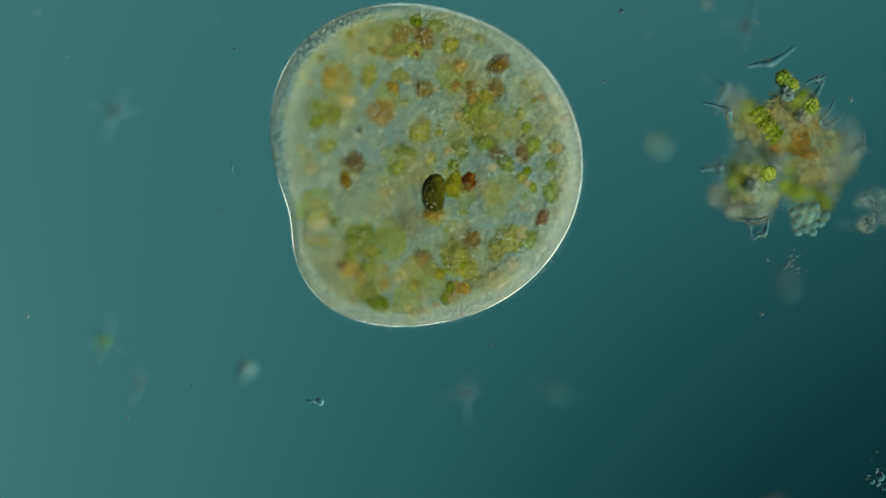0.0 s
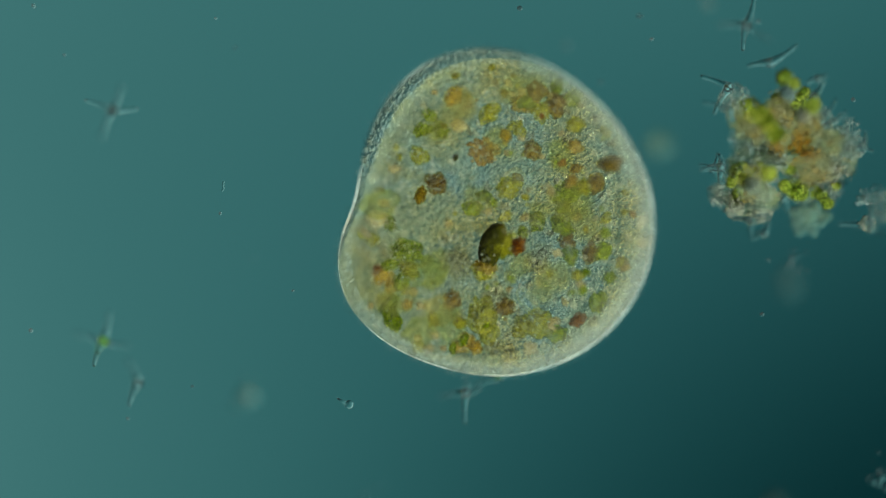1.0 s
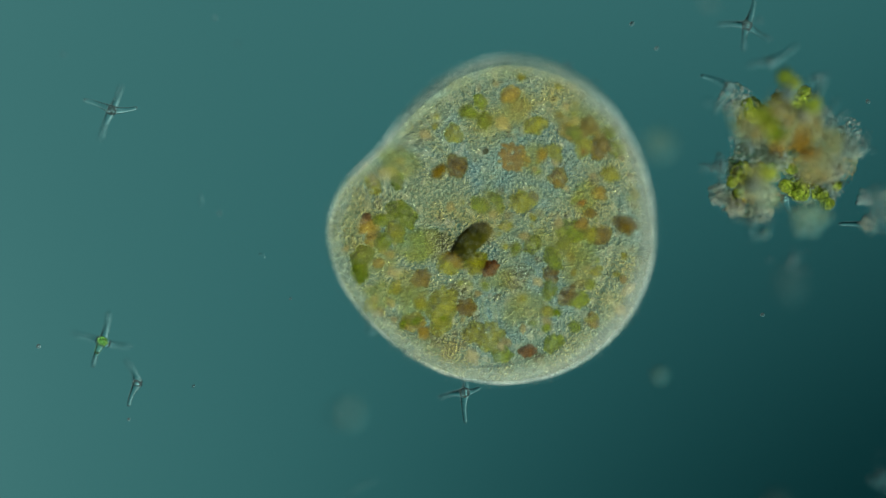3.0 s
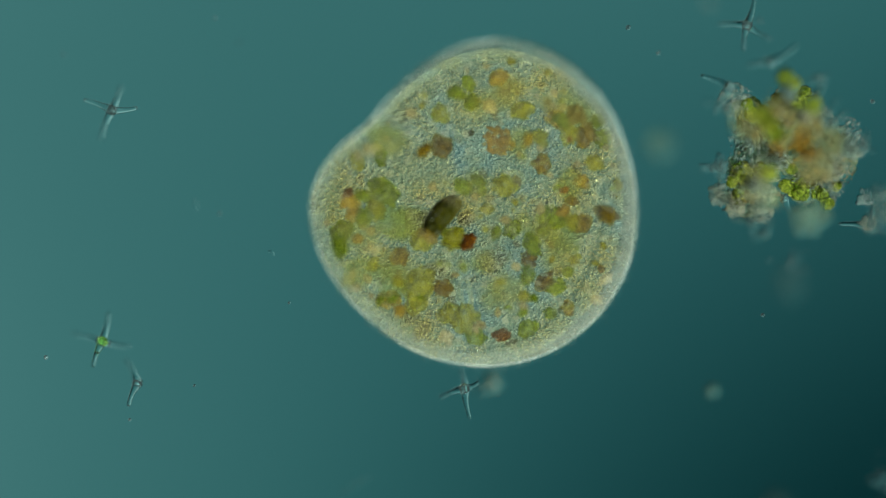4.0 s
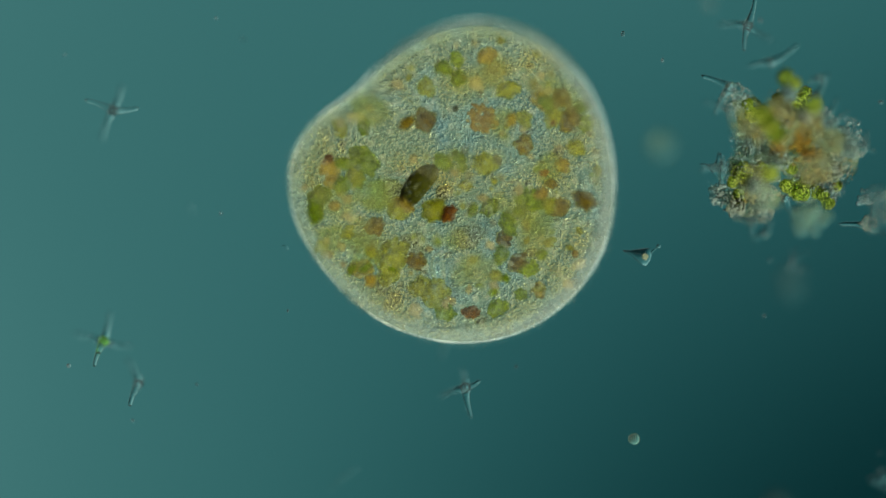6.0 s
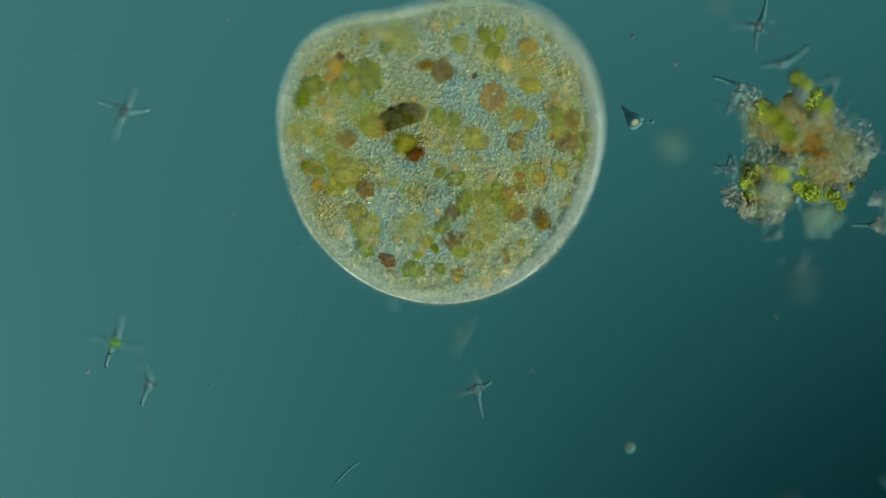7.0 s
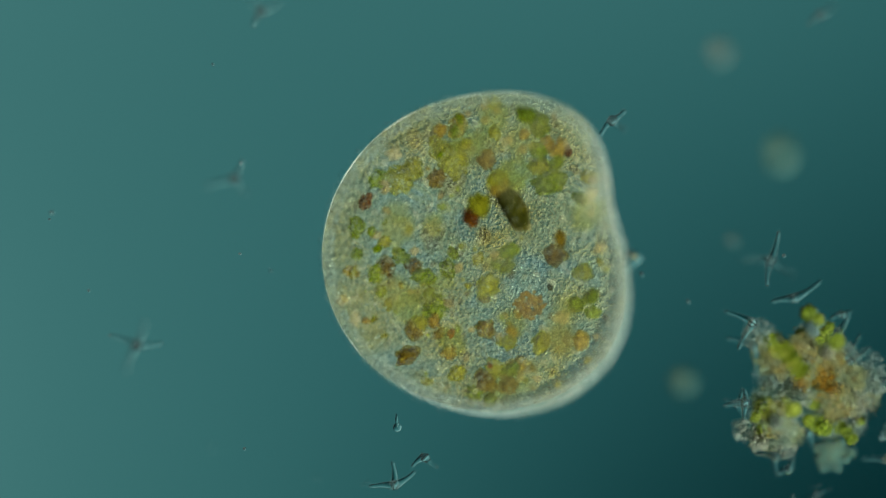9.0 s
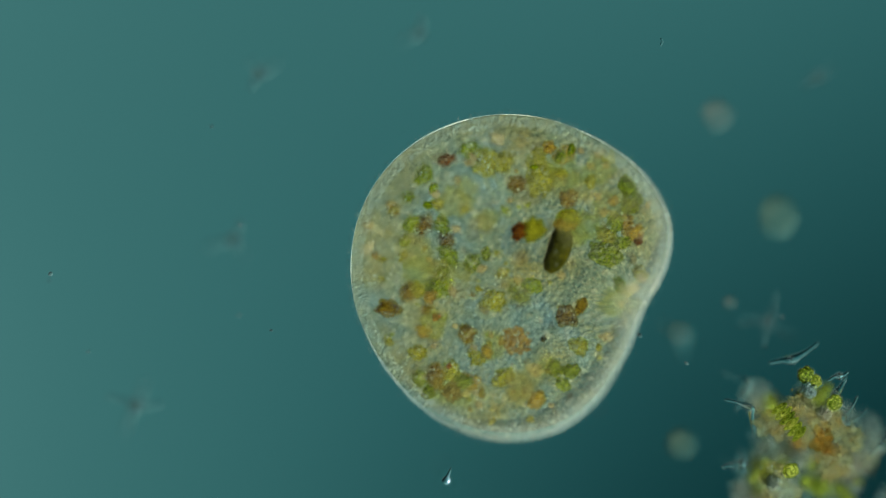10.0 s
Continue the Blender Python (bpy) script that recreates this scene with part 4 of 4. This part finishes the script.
for k, (radius, rows) in enumerate(SPECK_ROWS):
    speck = floater("speck", rows[0][1], rows[0][2], rows[0][3], radius, SPECK, "tiny clear grain adrift in the water", 20 + k, 0.7 + 0.1 * (k % 5))
    tagged(speck, "tiny clear grain adrift in the water", "speck", "specks adrift")
    specks.append((speck, rows))
ROD_ROWS = (
    (18, 65, ((0, 410, 300, 0.155), (1, 395, 330, 0.12), (2.5, 360, 350, 0.05), (10, 330, 380, 0.03))),
    (60, 18, ((0, 660, 880, 0.02), (5.7, 610, 850, 0.03), (6.8, 596, 838, 0.10), (7.5, 587, 827, 0.105), (10, 580, 826, 0.10))),
    (12, -35, ((0, 440, 460, 0.03), (4, 480, 448, 0.075), (4.5, 490, 445, 0.077), (5.5, 500, 440, 0.09), (10, 520, 430, 0.05))),
    (16, 8, ((0, 640, 440, 0.03), (5.5, 660, 440, 0.07), (7.5, 624, 440, 0.105), (10, 600, 440, 0.06))),
    (14, 70, ((0, 1100, -500, 0.10), (9.5, 1128, -452, 0.148), (10, 1130, -450, 0.16))),
    (10, 20, ((0, 1340, 410, 0.15), (10, 1342, 412, 0.14))), (9, -40, ((0, 1352, 418, 0.13), (10, 1354, 420, 0.13))))
rods = []
for k, (long, turn, rows) in enumerate(ROD_ROWS):
    path = [Vector((x * long * S * 0.5, 0.0016 * math.sin(2.2 * x + k), 0)) for x in np.linspace(-1, 1, 9)]
    rod = new("rod_cell", mesh_of("rod_cell", *tube(path, [S * (1.3 + 0.9 * math.cos(1.4 * i / 4 - 1.4)) for i in range(9)], 7), GLASSY))
    rod.visible_shadow = False
    tagged(rod, "slender clear rod-shaped cell in the water", "rod cell", "rod cells adrift")
    rod.location = (*spot(rows[0][1], rows[0][2]), rows[0][3])
    rods.append((rod, turn, rows))

swimmer = thing("flagellate", *spot(1165, 545), 0.10, "small glassy wedge-shaped flagellate with a yellow core", "flagellate")
wedge = tube([Vector((x * S, 0, 0)) for x in (-34, -20, -8, 4, 12, 17)], [r * S for r in (0.8, 4.5, 10, 15.5, 17, 6)], 12)
part("body", mesh_of("body", *wedge, GLASSY), swimmer)
v, f = lumpy(2, 0.3, 9)
part("core", mesh_of("core", v * 5 * S + np.array((7 * S, 0, 0.004)), f, PALE), swimmer, "yellow-brown core")
part("flagellum", mesh_of("flagellum", *tube([Vector((14 * S, 8 * S, 0)), Vector((24 * S, 22 * S, 0))], [0.0015, 0.0008], 6), GLASSY), swimmer)
v, f = BALLS[2]
part("knob", mesh_of("knob", v * 4 * S + np.array((25 * S, 24 * S, 0)), f, GLASSY), swimmer)

drifter = thing("small_flagellate", *spot(567, 711), 0.165, "tiny clear flagellate with a round head", "flagellate")
v, f = BALLS[2]
part("head", mesh_of("head", v * 8 * S, f, GLASSY), drifter)
part("tail", mesh_of("tail", *tube([Vector((-4 * S, 0, 0)), Vector((-24 * S, 3 * S, 0))], [0.003, 0.001], 6), GLASSY), drifter)

late_drifter = copy_thing(drifter, pose(*spot(640, 330), 0.05))

# loose grains, droplets and a filament at the level of the cell, off the large clump
r = np.random.default_rng(44)
loose = thing("debris_clump", *spot(1545, 850), 0.155, "loose clear droplets and grains adrift in dark water", "debris")
for dx, dy, size in ((-2, -2, 5.5), (9, -6, 5.0), (13, 6, 8.0), (24, -12, 7.0)):
    v, f = BALLS[3]
    part("droplet", mesh_of("droplet", v * size * S + np.array((dx * S, dy * S, 0)), f, GLASSY), loose, "clear round droplet")
spread = np.c_[r.normal(4, 16, 22) * S, r.normal(2, 22, 22) * S, r.normal(0, 0.004, 22)]
part("grain", mesh_of("grain", *heap(spread, r.uniform(1.2, 2.4, 22) * S, 1, 0.3, 0.2, r), SPECK), loose, "tiny dark grains", "stuff")
thread = thing("debris_thread", *spot(1400, 465), 0.152, "clear filament with tiny grains under the debris clump", "debris")
bow = [Vector(((-14 + 30 * u) * S, (-16 + 44 * u - 14 * u * u) * S, 0.004 * math.sin(5 * u))) for u in np.linspace(0, 1, 9)]
part("filament", mesh_of("filament", *tube(bow, [1.5 * S] * 9, 6), GLASSY), thread, "thin curved clear filament")
spread = np.c_[r.normal(0, 16, 26) * S, r.normal(0, 15, 26) * S, r.normal(0, 0.005, 26)]
part("grain", mesh_of("grain", *heap(spread, r.uniform(1.2, 2.8, 26) * S, 1, 0.3, 0.2, r), SPECK), thread, "tiny dark grains", "stuff")
floater("drifting_blob", 1393, 500, 0.245, 24, GHOST, "faint pale blob drifting in the water", 6, 1.4)
floater("drifting_blob", 1370, 888, 0.235, 22, GHOST, "faint greenish blob drifting in the water", 7)


def motions():
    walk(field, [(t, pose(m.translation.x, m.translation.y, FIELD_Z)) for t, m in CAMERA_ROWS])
    walk(ciliate, (
        (0.0, pose(-0.025, 0.108, 0.157, -5.4, -5.6, 57.9)),
        (0.5, pose(0.028, 0.076, 0.157, -6.0, -7.0, 43.2)),
        (1.0, pose(0.070, 0.036, 0.142, -4.0, -7.0, 30.3)),
        (1.5, pose(0.085, 0.009, 0.128, -1.0, -6.0, 22.7)),
        (2.0, pose(0.090, -0.002, 0.128, 0.0, -5.0, 14.1)),
        (2.5, pose(0.083, 0.010, 0.128, 0.5, -4.0, 8.1)),
        (4.0, pose(0.049, 0.050, 0.130, 1.0, 1.5, 1.4)),
        (4.5, pose(0.038, 0.056, 0.132, 1.0, 1.5, 0.4)),
        (5.0, pose(0.031, 0.066, 0.135, 1.0, 1.5, -0.1)),
        (5.5, pose(0.028, 0.073, 0.139, 1.0, 1.5, 0.2)),
        (5.7, pose(0.025, 0.076, 0.141, 1.5, -1.0, -0.0)),
        (6.8, pose(-0.013, 0.117, 0.144, 4.0, 4.0, -24.9)),
        (7.0, pose(-0.022, 0.136, 0.145, 4.0, 4.0, -32.3)),
        (7.5, pose(-0.026, 0.185, 0.145, 4.0, 4.0, -56.0)),
        (8.0, pose(-0.020, 0.234, 0.144, 4.0, 4.0, -80.1)),
        (8.5, pose(-0.005, 0.272, 0.144, 4.0, 4.0, -100.2)),
        (9.0, pose(0.015, 0.309, 0.154, 4.0, 3.5, -121.9)),
        (9.5, pose(0.034, 0.337, 0.166, 3.5, 3.0, -140.6)),
        (10.0, pose(0.056, 0.369, 0.173, 3.0, 3.0, -158.5)),
    ))
    walk(bean, [(t, pose(x, y, z, 0, -40 * max(0.0, 1 - t / 2.5), turn)) for t, x, y, z, turn in (
        (0.0, -0.0227, -0.0307, -0.0200, 22),
        (1.0, -0.0192, -0.0252, -0.0200, 36),
        (2.5, -0.0273, -0.0218, -0.0265, 37),
        (4.0, -0.0472, -0.0080, -0.0320, 49),
        (5.5, -0.0456, -0.0059, -0.0345, 55),
        (6.8, -0.0580, 0.0033, -0.0350, 50),
        (7.5, -0.0615, 0.0028, -0.0350, 50),
        (8.0, -0.0676, 0.0017, -0.0344, 55),
        (9.0, -0.0687, 0.0055, -0.0193, 62),
        (10.0, -0.0684, -0.0009, -0.0056, 50),)])
    walk(companion, [(t, pose(x, y, z, 0, 0, turn)) for t, x, y, z, turn in (
        (0.0, 0.0165, -0.0586, -0.0063, 22),
        (1.0, 0.0085, -0.0401, -0.0193, 36),
        (2.5, -0.0106, -0.0543, -0.0345, 37),
        (4.0, -0.0156, -0.0393, -0.0288, 49),
        (5.5, -0.0082, -0.0397, -0.0297, 55),
        (6.8, -0.0175, -0.0236, -0.0265, 50),
        (7.5, -0.0243, -0.0309, -0.0261, 50),
        (8.0, -0.0285, -0.0308, -0.0231, 55),
        (9.0, -0.0313, -0.0316, -0.0081, 62),
        (10.0, -0.0306, -0.0377, 0.0051, 50),)])
    for speck, rows in specks:
        walk(speck, [(t, pose(*spot(a, b), z, 0, 0, 14 * t)) for t, a, b, z in rows] if len(rows) > 2 else
             [(t, pose(*spot(a, b), z)) for t, a, b, z in rows])
    for rod, turn, rows in rods:
        walk(rod, [(t, pose(*spot(a, b), z, 0, 0, turn + 3 * t)) for t, a, b, z in rows])
    walk(swimmer, [(t, pose(*spot(a, b), z, 0, 0, turn)) for t, a, b, z, turn in (
        (0, 437, 655, 0.24, 60), (0.5, 430, 660, 0.25, 50), (1, 440, 700, 0.26, 40), (1.5, 462, 715, 0.30, 30), (2, 505, 742, 0.30, 20),
        (2.5, 560, 757, 0.30, 10), (3.8, 792, 668, 0.21, 20), (4.2, 932, 690, 0.16, 50), (4.5, 983, 693, 0.15, 70), (4.6, 1000, 646, 0.15, 70),
        (5.0, 1150, 535, 0.25, 30), (5.4, 1168, 545, 0.115, 0), (5.7, 1150, 530, 0.104, -10), (6.8, 1110, 214, 0.11, -40), (7.0, 1098, 210, 0.11, -50),
        (7.5, 1070, 92, 0.15, -20), (8.0, 1143, 18, 0.13, 10), (8.4, 1137, 37, 0.112, 10), (8.8, 1063, 49, 0.15, 40), (9.0, 1075, 44, 0.16, 60),
        (9.5, 1120, 60, 0.27, 90), (10, 1160, 70, 0.29, 100))])
    walk(ball_cell, [(t, pose(*spot(a, b), z, 0, 0, turn)) for t, a, b, z, turn in (
        (0, 955, 985, 0.14, 0), (1.2, 980, 888, 0.11, 20), (1.6, 992, 866, 0.10, 26), (2.0, 1040, 770, 0.20, 33), (2.5, 1085, 668, 0.19, 40), (3.8, 1262, 660, 0.18, 60), (4, 1258, 690, 0.17, 70), (4.5, 1211, 718, 0.14, 90),
        (5, 1168, 754, 0.11, 120), (5.5, 1133, 778, 0.10, 150), (5.7, 1130, 777, 0.10, 160), (6.8, 1090, 781, 0.12, 200), (7, 1092, 790, 0.125, 210),
        (7.5, 1098, 833, 0.13, 240), (10, 1110, 900, 0.14, 300))])
    walk(drifter, [(t, pose(*spot(a, b), z, 0, 0, turn)) for t, a, b, z, turn in (
        (0, 566, 711, 0.165, 0), (0.5, 575, 716, 0.145, 10), (1, 618, 716, 0.115, -20), (1.3, 634, 682, 0.10, -60), (2, 650, 620, 0.03, -70),
        (5, 660, 560, 0.02, -70), (10, 700, 480, 0.02, -60))])
    walk(late_drifter, [(t, pose(*spot(a, b), z, 0, 0, turn)) for t, a, b, z, turn in (
        (0, 640, 330, 0.05, -60), (9, 660, 340, 0.12, -80), (9.5, 669, 349, 0.148, -95), (10, 750, 325, 0.158, -105))])
    walk(center_desmid, [(t, pose(*spot(a, b), 0.085, 0, 0, turn)) for t, a, b, turn in (
        (0, 826, 696, 0), (2.5, 822, 697, 0), (4, 822, 688, 11), (10, 822, 686, 12))])
    for ob, a, b, rows in ((lifted_a, 805, 515, ((0, 0.013), (5.7, 0.013), (6.8, 0.050), (7.5, 0.085), (10, 0.090))),
                           (lifted_b, 655, 443, ((0, 0.013), (5.7, 0.014), (6.8, 0.030), (7.5, 0.080), (8.0, 0.098), (9, 0.112), (10, 0.125))),
                           (lifted_c, 708, 392, ((0, 0.013), (6.8, 0.016), (7.5, 0.040), (8.0, 0.085), (9, 0.118), (10, 0.130)))):
        walk(ob, [(t, pose(*spot(a, b), z)) for t, z in rows])
    walk(sinking_desmid, [(t, pose(*spot(a, b), z, tip, 0, turn)) for t, a, b, z, tip, turn in (
        (0, 975, 690, 0.30, 10, -20), (0.3, 930, 687, 0.16, 0, -3), (0.6, 915, 686, 0.135, 0, 3), (0.9, 888, 676, 0.08, 5, 15), (1.3, 860, 640, 0.06, 8, 30),
        (2.5, 830, 610, 0.06, 10, 45), (5, 797, 592, 0.02, 10, 60), (10, 797, 592, 0.02, 10, 60))])


motions()
